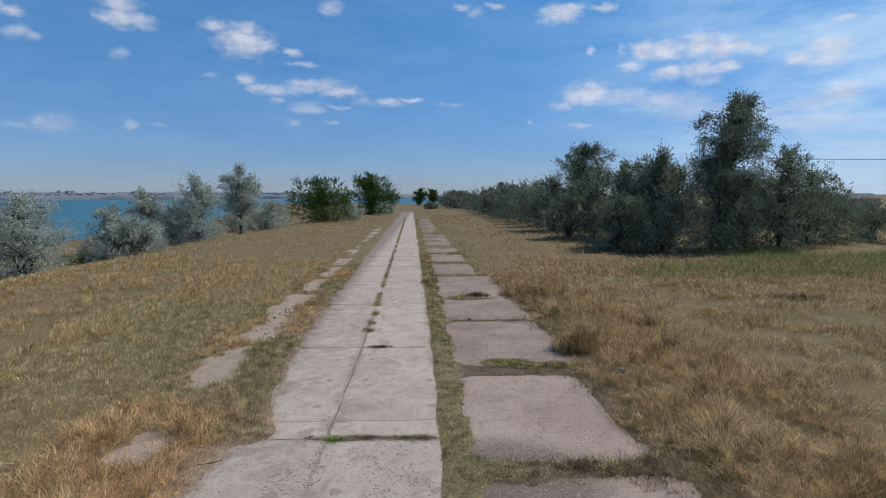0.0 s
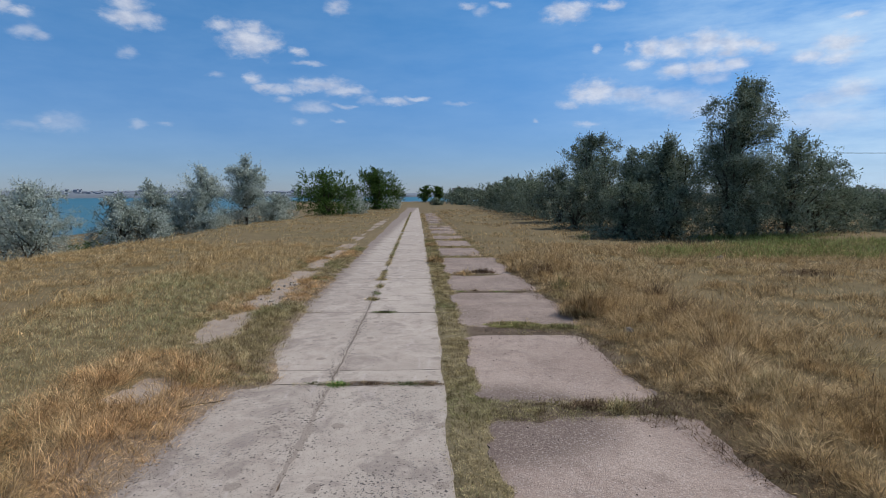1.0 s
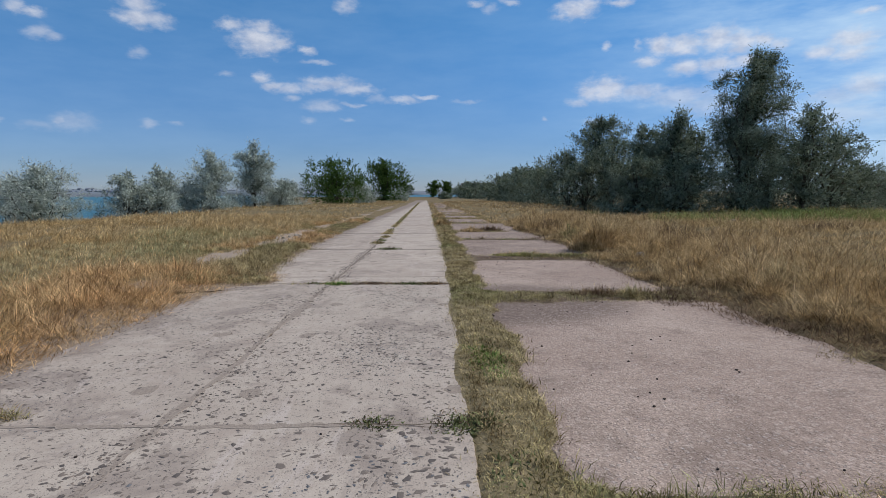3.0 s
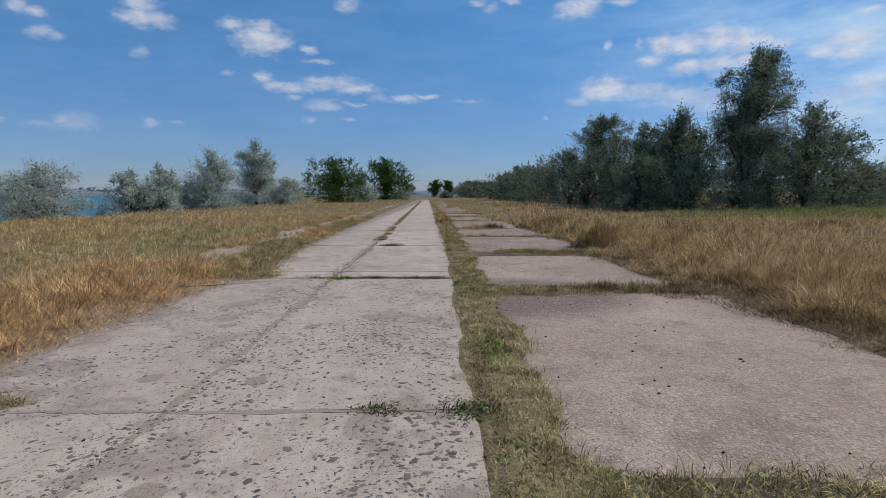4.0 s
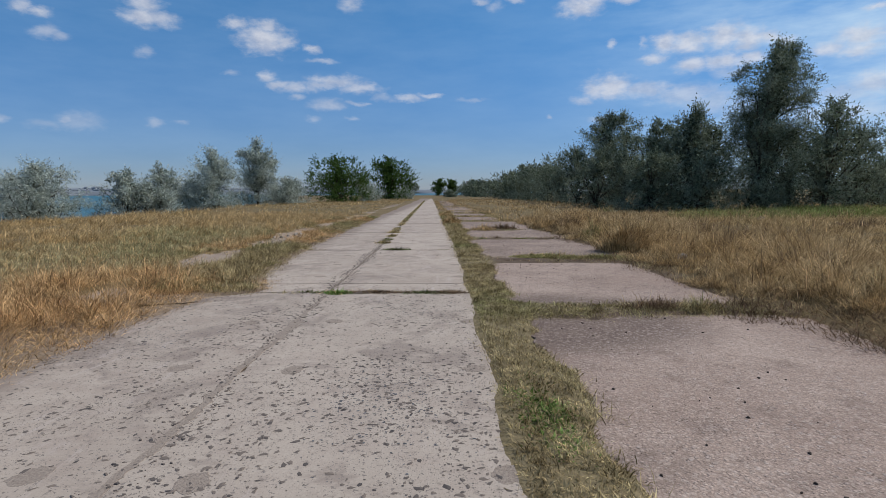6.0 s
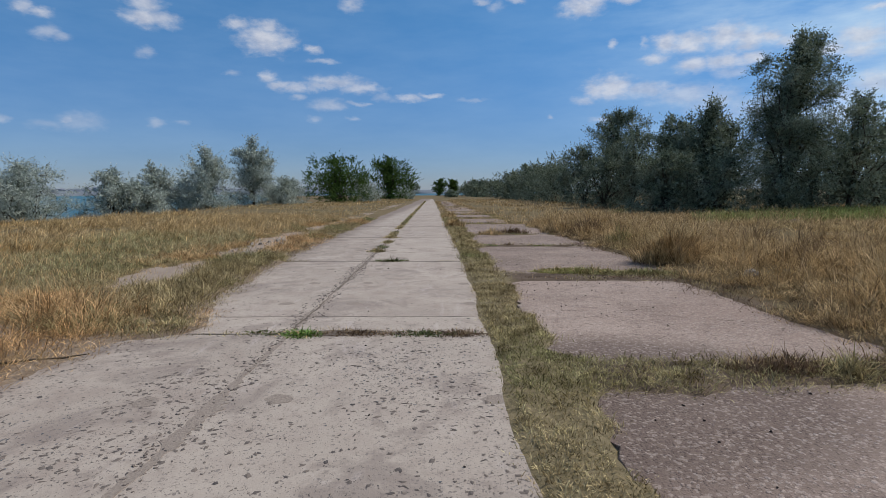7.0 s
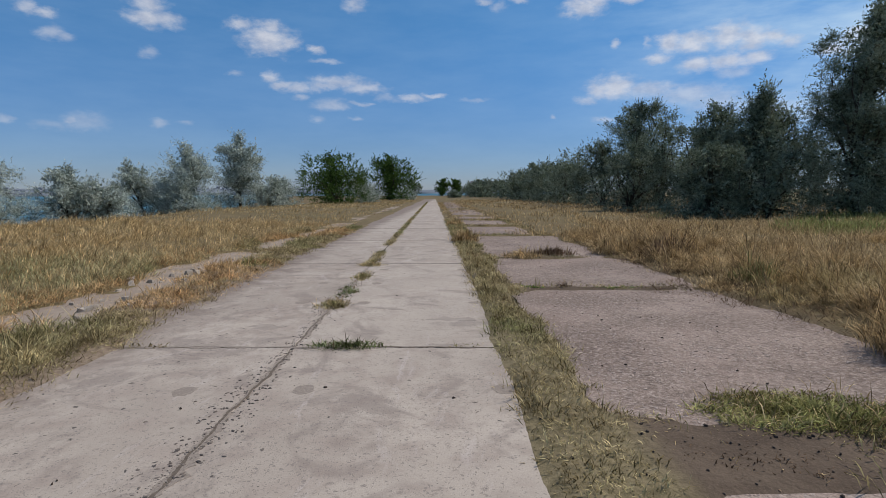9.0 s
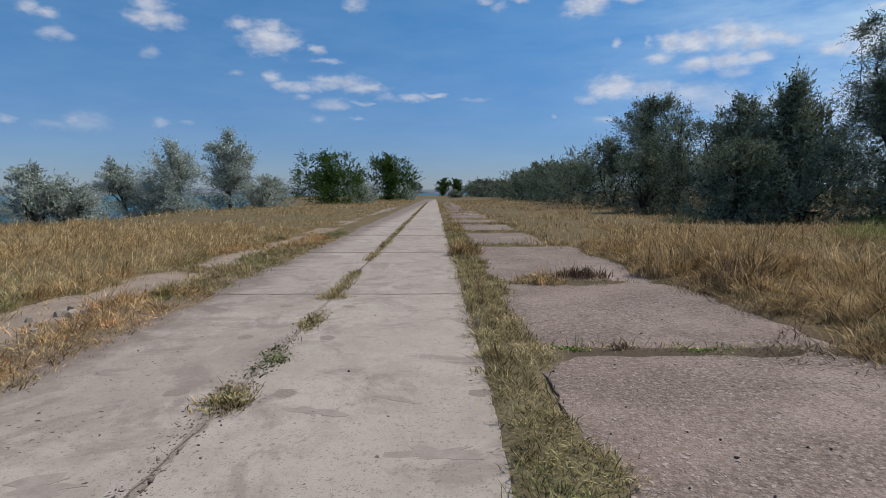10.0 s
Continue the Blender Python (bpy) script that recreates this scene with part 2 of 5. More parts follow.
def mat_concrete(name, tone, bared):
    """Sun-bleached concrete: mortar skin, exposed dark chips, dust, stains and fine cracks."""
    m, n, out = material(name)
    p = n.coords()
    rnd = n.add("ShaderNodeObjectInfo").outputs["Random"]
    big = n.noise(p, 0.55, 6, 0.6)
    mid = n.noise(p, 3.2, 6, 0.62)
    grit = n.noise(p, 90, 3, 0.7)
    col = n.mix(n.ramp(big, 0.32, 0.68), (0.31, 0.254, 0.208), (0.44, 0.368, 0.305))
    col = n.mix(n.ramp(mid, 0.45, 0.66), col, (0.29, 0.228, 0.188))
    col = n.mix(n.math("MULTIPLY", rnd, 0.5), col, (0.445, 0.378, 0.315))
    col = n.mix(n.math("MULTIPLY", n.smooth(n.noise(p, 1.1, 6, 0.7, 0.8), 0.50, 0.62), 0.6), col, (0.20, 0.157, 0.133))
    smear = n.noise(n.scaled(p, 1, 0.22, 1), 2.4, 6, 0.75, 1.2)
    col = n.mix(n.math("MULTIPLY", n.smooth(smear, 0.56, 0.66), 0.5), col, (0.47, 0.40, 0.36))
    speck = n.noise(p, 16, 5, 0.75)
    col = n.mix(n.math("MULTIPLY", n.smooth(speck, 0.57, 0.66), 0.6), col, (0.175, 0.14, 0.12))
    xyz = n.add("ShaderNodeSeparateXYZ")
    n.put(xyz.inputs[0], p)
    rim = n.math("ADD", xyz.outputs[0], n.math("MULTIPLY", n.math("SUBTRACT", n.noise(p, 1.6, 6, 0.7, 0.6), 0.5), 2.2))
    col = n.mix(n.math("MULTIPLY", n.smooth(rim, -1.35, -2.2), 0.8), col, (0.155, 0.112, 0.088))
    col = n.mix(n.math("MULTIPLY", n.ramp(grit, 0.35, 0.7), 0.35), col, (0.22, 0.19, 0.165))
    # small chips of stone showing in the worn skin
    warp = n.add("ShaderNodeVectorMath", operation="MULTIPLY_ADD")
    wn = n.add("ShaderNodeTexNoise")
    n.put(wn.inputs["Vector"], p)
    wn.inputs["Scale"].default_value = 30
    n.put(warp.inputs[0], wn.outputs["Color"])
    warp.inputs[1].default_value = (0.045, 0.045, 0.0)
    n.put(warp.inputs[2], p)
    flat = n.scaled(warp.outputs[0], 1, 1, 0)
    chip = None
    worn = n.smooth(n.noise(p, 0.8, 4, 0.6), 0.40, 0.62)
    for scale, share, reach in ((44, 0.70, 0.42), (95, 0.62, 0.44)):
        v = n.voronoi(flat, scale)
        sep = n.add("ShaderNodeSeparateColor")
        n.put(sep.inputs[0], v.outputs["Color"])
        some = n.math("GREATER_THAN", n.math("ADD", sep.outputs[0], n.math("MULTIPLY", worn, 0.18)), share + 0.12)
        rim = n.math("ADD", reach * 0.35, n.math("MULTIPLY", sep.outputs[1], reach * 0.75))
        k = n.math("MULTIPLY", some, n.smooth(n.math("SUBTRACT", v.outputs["Distance"], rim), 0.0, -0.07))
        chip = k if chip is None else n.math("MAXIMUM", chip, k)
    col = n.mix(1.0, col, (tone, tone, tone), "MULTIPLY")
    col = n.mix(n.math("MULTIPLY", chip, bared), col, n.mix(n.ramp(mid, 0.3, 0.7), (0.11, 0.097, 0.09), (0.21, 0.175, 0.152)))
    height = n.math("ADD", n.math("MULTIPLY", mid, 0.5), n.math("MULTIPLY", grit, 0.25))
    height = n.math("SUBTRACT", height, n.math("MULTIPLY", chip, 0.3 * bared))
    principled(n, out, col, 0.88, n.bump(height, 0.6, 0.014), 0.25)
    return m


def mat_pavement():
    """Worn pinkish-brown pavement with pale stones in it."""
    m, n, out = material("pinkish_worn_pavement")
    p = n.coords()
    big = n.noise(p, 0.5, 6, 0.6)
    mid = n.noise(p, 2.6, 6, 0.65)
    grit = n.noise(p, 70, 4, 0.75)
    col = n.mix(n.ramp(big, 0.35, 0.65), (0.335, 0.246, 0.202), (0.465, 0.361, 0.30))
    col = n.mix(n.math("MULTIPLY", n.smooth(mid, 0.52, 0.66), 0.55), col, (0.19, 0.138, 0.117))
    col = n.mix(n.math("MULTIPLY", n.smooth(n.noise(p, 0.42, 6, 0.68, 0.5), 0.56, 0.70), 0.6), col, (0.17, 0.122, 0.10))
    xyz = n.add("ShaderNodeSeparateXYZ")
    n.put(xyz.inputs[0], p)
    edge = n.math("ADD", xyz.outputs[0], n.math("MULTIPLY", n.math("SUBTRACT", n.noise(p, 0.8, 5, 0.65), 0.5), 3.2))
    col = n.mix(n.math("MULTIPLY", n.smooth(edge, 2.9, 2.2), 0.6), col, (0.13, 0.092, 0.075))
    coarse = n.math("MULTIPLY", n.smooth(xyz.outputs[1], 9.6, 10.6), n.smooth(n.noise(p, 0.7, 5, 0.6), 0.30, 0.62))
    col = n.mix(n.math("MULTIPLY", coarse, 0.6), col, (0.175, 0.13, 0.105))
    v = n.voronoi(n.scaled(p, 1, 1, 0), 26)
    sep = n.add("ShaderNodeSeparateColor")
    n.put(sep.inputs[0], v.outputs["Color"])
    stone = n.math("MULTIPLY", n.math("GREATER_THAN", sep.outputs[0], 0.62), n.smooth(v.outputs["Distance"], 0.42, 0.30))
    stone = n.math("MULTIPLY", stone, n.smooth(n.noise(p, 0.9, 4), 0.38, 0.6))
    corner = n.math("ADD", n.math("MULTIPLY", n.math("POWER", n.math("SUBTRACT", xyz.outputs[0], 2.9), 2.0), 0.8), n.math("POWER", n.math("SUBTRACT", xyz.outputs[1], 4.3), 2.0))
    corner = n.math("ADD", corner, n.math("MULTIPLY", n.math("SUBTRACT", mid, 0.5), 2.0))
    col = n.mix(n.math("MULTIPLY", n.smooth(corner, 3.4, 0.9), 0.85), col, (0.105, 0.074, 0.062))
    col = n.mix(n.math("MULTIPLY", stone, 0.75), col, n.mix(sep.outputs[1], (0.28, 0.225, 0.20), (0.52, 0.45, 0.41)))
    col = n.mix(n.math("MULTIPLY", n.ramp(grit, 0.44, 0.66), 0.6), col, (0.115, 0.085, 0.073))
    # pits are darkened in the colour too, standing for the shade in them
    pit = n.smooth(n.noise(p, 34, 4, 0.75, 0.4), 0.60, 0.68)
    col = n.mix(n.math("MULTIPLY", pit, 0.75), col, (0.075, 0.055, 0.047))
    knob = n.voronoi(n.scaled(p, 1, 1, 0), 48, randomness=1.0)
    sep2 = n.add("ShaderNodeSeparateColor")
    n.put(sep2.inputs[0], knob.outputs["Color"])
    grain = n.math("MULTIPLY", n.smooth(knob.outputs["Distance"], 0.55, 0.15), n.math("POWER", sep2.outputs[0], 1.6))
    # darker colour between the grains, lower than their tops
    col = n.mix(n.math("MULTIPLY", n.smooth(knob.outputs["Distance"], 0.35, 0.7), 0.45), col, (0.20, 0.15, 0.12))
    col = n.mix(n.math("MULTIPLY", n.math("GREATER_THAN", sep2.outputs[1], 0.82), 0.3), col, (0.50, 0.42, 0.365))
    # relief shading put into the colour: low spots darker, high spots paler
    rough = n.noise(p, 24, 5, 0.7, 0.3)
    loose = n.math("ADD", 0.22, n.math("MULTIPLY", coarse, 0.78))
    col = n.mix(n.math("MULTIPLY", n.smooth(rough, 0.52, 0.40), n.math("MULTIPLY", loose, 0.7)), col, (0.10, 0.072, 0.059))
    col = n.mix(n.math("MULTIPLY", n.smooth(rough, 0.56, 0.66), n.math("MULTIPLY", loose, 0.5)), col, (0.47, 0.385, 0.335))
    grit = n.math("ADD", grit, n.math("MULTIPLY", n.math("MULTIPLY", rough, loose), 1.8))
    height = n.math("ADD", n.math("ADD", n.math("MULTIPLY", grit, 0.55), n.math("MULTIPLY", grain, 0.8)), n.math("ADD", n.math("MULTIPLY", stone, 0.5), n.math("SUBTRACT", n.math("MULTIPLY", mid, 0.4), n.math("MULTIPLY", pit, 0.5))))
    principled(n, out, col, 0.93, n.bump(height, 0.75, 0.013), 0.15)
    return m


def mat_plain(name, a, b, scale, rough=0.9, bump=0.4, dist=0.01):
    m, n, out = material(name)
    p = n.coords()
    k = n.noise(p, scale, 5, 0.65)
    col = n.mix(n.ramp(k, 0.3, 0.7), a, b)
    col = n.mix(n.math("MULTIPLY", n.noise(p, scale * 6, 3, 0.7), 0.5), col, tuple(v * 0.6 for v in a))
    principled(n, out, col, rough, n.bump(k, bump, dist), 0.2)
    return m


def mat_stone(name, a, b):
    m, n, out = material(name)
    rnd = n.add("ShaderNodeObjectInfo").outputs["Random"]
    pick = n.math("POWER", n.math("FRACT", n.math("ADD", rnd, n.island())), 0.6)
    k = n.noise(n.coords(), 60, 3, 0.7)
    principled(n, out, n.mix(n.math("MULTIPLY", k, 0.4), n.mix(pick, a, b), tuple(v * 1.3 for v in b)), 0.85, n.bump(k, 0.4, 0.004), 0.1)
    return m


def mat_foliage(name, dark, light, tip, share=0.28):
    m, n, out = material(name)
    isl = n.island()
    col = n.mix(isl, dark, light)
    col = n.mix(n.ramp(n.noise(n.coords(), 0.9, 3), 0.45, 0.75), col, tip)
    leafy(n, out, col, share)
    return m


def mat_bark():
    m, n, out = material("dark_bark")
    p = n.scaled(n.coords(), 1, 1, 0.25)
    c = n.noise(p, 18, 5, 0.7)
    principled(n, out, n.mix(n.ramp(c, 0.3, 0.7), (0.035, 0.027, 0.02), (0.10, 0.08, 0.06)), 0.95, n.bump(c, 0.7, 0.03), 0.1)
    return m


def mat_grass(name, straw, gold, green, green_at=(0.50, 0.64), green_most=0.8, vary=0.5):
    m, n, out = material(name)
    isl = n.island()
    p = n.coords()
    a = n.noise(p, 0.22, 4)
    b = n.noise(p, 1.1, 3)
    col = n.mix(n.ramp(b, 0.35, 0.65), straw, gold)
    col = n.mix(n.math("MULTIPLY", n.smooth(a, *green_at), green_most), col, green)
    lump = n.ramp(n.noise(p, 3.6, 3, 0.6), 0.36, 0.64)
    col = n.mix(1.0, col, n.mix(lump, (0.44, 0.40, 0.36), (1.35, 1.35, 1.35)), "MULTIPLY")
    col = n.mix(1.0, col, n.mix(isl, (0.92 - vary, 0.90 - vary, 0.88 - vary), (0.88 + vary, 0.88 + vary, 0.85 + vary)), "MULTIPLY")
    leafy(n, out, col, 0.24)
    return m


def mat_sea():
    m, n, out = material("sea_water")
    p = n.coords()
    w = n.noise(n.scaled(p, 1, 0.6, 1), 0.35, 5, 0.6)
    col = n.mix(n.ramp(n.noise(p, 0.006, 3), 0.3, 0.7), (0.016, 0.088, 0.108), (0.021, 0.108, 0.128))
    principled(n, out, col, 0.35, n.bump(w, 0.6, 0.4), 0.3)
    return m


SKIN = mat_concrete("weathered_concrete_skin", 1.05, 0.55)
GROUND, CONCRETE, PAVEMENT, BARK, SEA = mat_ground(), mat_concrete("weathered_concrete", 1.0, 0.75), mat_pavement(), mat_bark(), mat_sea()
MORTAR = mat_plain("rough_grey_mortar", (0.235, 0.188, 0.155), (0.36, 0.30, 0.25), 55, 0.95, 0.9)
CHIP = mat_stone("dark_stone_chips", (0.030, 0.031, 0.036), (0.17, 0.138, 0.117))
BLUISH = mat_stone("blue_grey_stone_chips", (0.030, 0.034, 0.042), (0.145, 0.142, 0.146))
CLOD = mat_stone("dark_clods", (0.025, 0.02, 0.018), (0.07, 0.055, 0.045))
SOIL = mat_plain("dark_crumbly_soil", (0.10, 0.077, 0.06), (0.20, 0.157, 0.122), 30, 0.95, 0.9, 0.01)
GRIT = mat_stone("pinkish_grit", (0.11, 0.080, 0.065), (0.40, 0.315, 0.26))
DUST = mat_plain("dusty_buried_concrete", (0.25, 0.19, 0.143), (0.38, 0.305, 0.245), 2.2, 0.95, 0.6, 0.03)
PATCH = mat_plain("grey_brown_repair", (0.29, 0.238, 0.20), (0.39, 0.328, 0.28), 9, 0.95, 0.7, 0.01)
RUBBLE = mat_stone("pale_rubble", (0.22, 0.18, 0.145), (0.36, 0.31, 0.26))
PLASTER = mat_plain("pale_brick_wall", (0.42, 0.33, 0.27), (0.50, 0.42, 0.36), 1.5)
ROOFING = mat_plain("dark_grey_roof", (0.10, 0.10, 0.105), (0.15, 0.145, 0.14), 0.8)
# the blue-grey of distance haze is mixed into both of these base colours
TOWN = mat_plain("haze_blue_town_blocks", (0.20, 0.22, 0.26), (0.34, 0.36, 0.40), 0.02, bump=0.0)
FARLAND = mat_plain("haze_blue_shore", (0.13, 0.155, 0.185), (0.19, 0.205, 0.225), 0.01, bump=0.0)
POLE = mat_plain("grey_weathered_timber", (0.15, 0.13, 0.11), (0.22, 0.20, 0.18), 6)
WIRE = mat_plain("dark_cable", (0.06, 0.06, 0.06), (0.08, 0.08, 0.08), 5)
SILVER = mat_foliage("silver_olive_leaves", (0.075, 0.095, 0.07), (0.56, 0.61, 0.53), (0.66, 0.70, 0.63), 0.22)
OLIVE = mat_foliage("olive_green_leaves", (0.022, 0.031, 0.018), (0.27, 0.315, 0.21), (0.42, 0.465, 0.35), 0.18)
DUSKY = mat_foliage("dusky_hedge_leaves", (0.025, 0.034, 0.02), (0.26, 0.30, 0.20), (0.40, 0.44, 0.33), 0.18)
GREEN = mat_foliage("deep_green_leaves", (0.022, 0.042, 0.012), (0.095, 0.155, 0.038), (0.13, 0.195, 0.05), 0.3)
STRAW = mat_grass("pale_dry_grass", (0.61, 0.465, 0.27), (0.46, 0.32, 0.16), (0.36, 0.34, 0.165), (0.58, 0.74), 0.6, 0.72)
GOLD = mat_grass("golden_dry_grass", (0.72, 0.55, 0.31), (0.64, 0.44, 0.21), (0.44, 0.41, 0.20), (0.56, 0.74), 0.6)
RUSSET = mat_grass("russet_dry_grass", (0.66, 0.475, 0.265), (0.58, 0.36, 0.175), (0.40, 0.36, 0.16), (0.55, 0.7), 0.6, 0.66)
TURF = mat_grass("greenish_turf", (0.55, 0.46, 0.27), (0.46, 0.405, 0.225), (0.34, 0.35, 0.18), (0.43, 0.65), 0.7)
VERGE = mat_grass("olive_verge_grass", (0.50, 0.405, 0.235), (0.37, 0.305, 0.16), (0.20, 0.235, 0.092), (0.44, 0.65), 0.75, 0.62)
WEED = mat_grass("dark_green_weed", (0.20, 0.21, 0.105), (0.145, 0.165, 0.075), (0.11, 0.155, 0.06), (0.4, 0.6), 0.8)
LIME = mat_grass("yellow_green_weed", (0.36, 0.33, 0.14), (0.29, 0.28, 0.11), (0.22, 0.25, 0.09), (0.4, 0.6), 0.5)
FRESH = mat_grass("fresh_green_grass", (0.20, 0.27, 0.09), (0.15, 0.24, 0.065), (0.12, 0.22, 0.05), (0.4, 0.6), 0.8)
MEADOW = mat_grass("fresh_meadow_grass", (0.42, 0.39, 0.18), (0.34, 0.34, 0.145), (0.23, 0.30, 0.095), (0.35, 0.55), 0.85)
BROWN = mat_grass("withered_brown_weed", (0.22, 0.15, 0.10), (0.14, 0.095, 0.065), (0.15, 0.13, 0.07), (0.6, 0.8), 0.4)


# ================= terrain =================
def smoothstep(a, b, v):
    t = np.clip((np.asarray(v, float) - a) / (b - a), 0, 1)
    return t * t * (3 - 2 * t)


def road_z(x, y):
    """The plane of the road: it falls gently ahead and to the right."""
    return -0.008 * y + 0.00002 * np.clip(y - 120, 0, 200) ** 2 + 0.008 * np.clip(y - 320, 0, None) - 0.0035 * (x - 1)


def drift(y):
    """The road bends very slightly seaward with distance."""
    return -0.0195 * 0.5 * ((y - 11) + np.sqrt((y - 11) ** 2 + 25))


def waves(x, y, s, seed):
    r = np.random.default_rng(seed)
    out = 0
    for k in range(6):
        a, f, ph = r.uniform(0, 6.28), s * r.uniform(0.6, 2.2), r.uniform(0, 6.28)
        out = out + np.sin((x * np.cos(a) + y * np.sin(a)) * f + ph) / 6
    return out


SEA_Z = -14.0
# exposed plates of the side strips: x from, x to, y from, y to
RIGHT = [(2.55, 5.6, -7.2, -1.35), (2.62, 5.75, -0.8, 4.3), (2.66, 5.45, 5.0, 9.25), (2.68, 5.75, 10.3, 15.35), (2.72, 5.75, 15.6, 19.6), (2.74, 5.6, 20.1, 26.6)]
RIGHT += [(2.8, 5.2 - 0.02 * k, 27.4 + 6.2 * k, 32.6 + 6.2 * k) for k in range(14)]
LEFT = [(-3.55, -2.75, 4.9, 6.2), (-3.75, -2.95, 8.4, 12.4), (-3.75, -2.95, 12.9, 16.4), (-3.95, -3.15, 16.9, 21.2), (-3.8, -3.1, 21.6, 25.8), (-3.7, -3.1, 26.6, 31.2)]
LEFT += [(-3.65, -3.1, 32.6 + 6.2 * k, 36.8 + 6.2 * k) for k in range(8)]


def bare(x, y, plates, corner):
    """Distance inside (+) or outside (-) the nearest exposed plate, with an irregular outline."""
    u = x - drift(y)
    best = np.full(np.shape(x), -9.0)
    wob = 0.16 * waves(x, y, 2.2, 21) + 0.10 * waves(x, y, 5.5, 22) + 0.06 * waves(x, y, 13, 23)
    for x0, x1, y0, y1 in plates:
        dx = np.maximum(x0 - u, u - x1) + corner
        dy = np.maximum(y0 - y, y - y1) + corner
        d = np.hypot(np.maximum(dx, 0), np.maximum(dy, 0)) + np.minimum(np.maximum(dx, dy), 0) - corner
        best = np.maximum(best, -d)
    return best + (2.6 if plates is LEFT else 1.3) * wob


def left_edge(y):
    """Where the soil and grass of the sea side end on the slabs; a spur follows the joint."""
    return np.interp(y, [-3, 1, 2.3, 4.3, 5.6, 5.9, 6.2, 6.8, 8, 10.8, 13, 17], [-2.05, -1.95, -1.82, -1.78, -1.62, -1.05, -1.0, -1.22, -1.52, -1.75, -1.9, -2.03])


def ground_z(x, y):
    """Height of the land: level by the road, sloping to a lower shelf on the sea side, and a bluff to the water."""
    x, y = np.asarray(x, float), np.asarray(y, float)
    off = np.maximum(np.abs(x - 0.8) - 6.5, 0)
    u = x - drift(y)
    z = road_z(np.clip(x, -60, 120), np.clip(y, -100, 400))
    soil = 0.022 + 0.012 * waves(x, y, 3.1, 31) + 0.010 * waves(x, y, 8, 32)
    r, l = bare(x, y, RIGHT, 0.35), bare(x, y, LEFT, 0.3)
    cover = soil - 0.05 * smoothstep(-0.14, 0.03, np.maximum(r, l))
    onto = np.minimum(u - left_edge(y), 2.06 - u) + np.where(u < 0, np.where(y < 12, 0.16, 0.40), 0.09) * waves(x, y, 1.5, 33) + np.where(u < 0, 0.06, 0.015) * waves(x, y, 9, 34)
    cover = np.where((u > -2.4) & (u < 2.4), soil - (soil + 0.0125) * smoothstep(-0.05, 0.07, onto), cover)
    z = z + cover
    z = z + 0.10 * smoothstep(5.6, 7.2, u) + 0.06 * smoothstep(-4.4, -6.5, u)
    z = z + 0.22 * waves(x, y, 0.16, 3) * smoothstep(0, 12, off) + 0.05 * waves(x, y, 0.7, 5) * smoothstep(0, 3, off)
    z = z - 0.19 * np.clip(-19 - x, 0, 22) * smoothstep(330, 200, y)
    edge = -62 - 0.09 * np.clip(y, -50, 260) + 3 * waves(y, y * 0.3, 0.08, 9)
    z = z - 20 * smoothstep(0, 26, edge - x)
    far = 350 + 8 * waves(x, x, 0.03, 4) + np.maximum(x - 60, 0) * 3
    z = z - 20 * smoothstep(0, 30, y - far)
    return z


def axis(core, step, *outer):
    """Grid coordinates: even steps inside core, then growing steps out to each bound."""
    lo, hi = core
    mid = list(np.arange(lo, hi + step / 2, step))

    def out(v, bound, sign):
        s, res = step, []
        while sign * (bound - v) > 0:
            s *= 1.15
            v += sign * s
            res.append(v)
        return res
    return np.array(out(lo, outer[0], -1)[::-1] + mid + out(hi, outer[1], 1))


def build_ground():
    xs, ys = axis((-5.0, 6.8), 0.105, -220, 3200), axis((-3.5, 22), 0.15, -400, 3200)
    X, Y = np.meshgrid(xs, ys)
    v = np.stack([X, Y, ground_z(X, Y)], -1).reshape(-1, 3)
    w, h = len(xs), len(ys)
    i = (np.arange(h - 1)[:, None] * w + np.arange(w - 1)[None]).ravel()
    me = np_mesh("ground", v, [np.stack([i, i + 1, i + 1 + w, i + w], 1)], GROUND, True)
    return tagged(new("ground", me), "brown soil and straw thatch under dry grass", "ground", kind="structure")


build_ground()


def build_sea():
    xs = np.array([-4800, -800, -200, 0, 200, 800, 4800.0])
    ys = np.array([-4800, -800, -100, 100, 300, 800, 4800.0])
    X, Y = np.meshgrid(xs, ys)
    v = np.stack([X, Y, np.full_like(X, SEA_Z)], -1).reshape(-1, 3)
    i = (np.arange(6)[:, None] * 7 + np.arange(6)[None]).ravel()
    me = np_mesh("water", v, [np.stack([i, i + 1, i + 8, i + 7], 1)], SEA)
    return tagged(new("water", me), "calm teal sea water below the bluff", "sea", kind="structure")


build_sea()


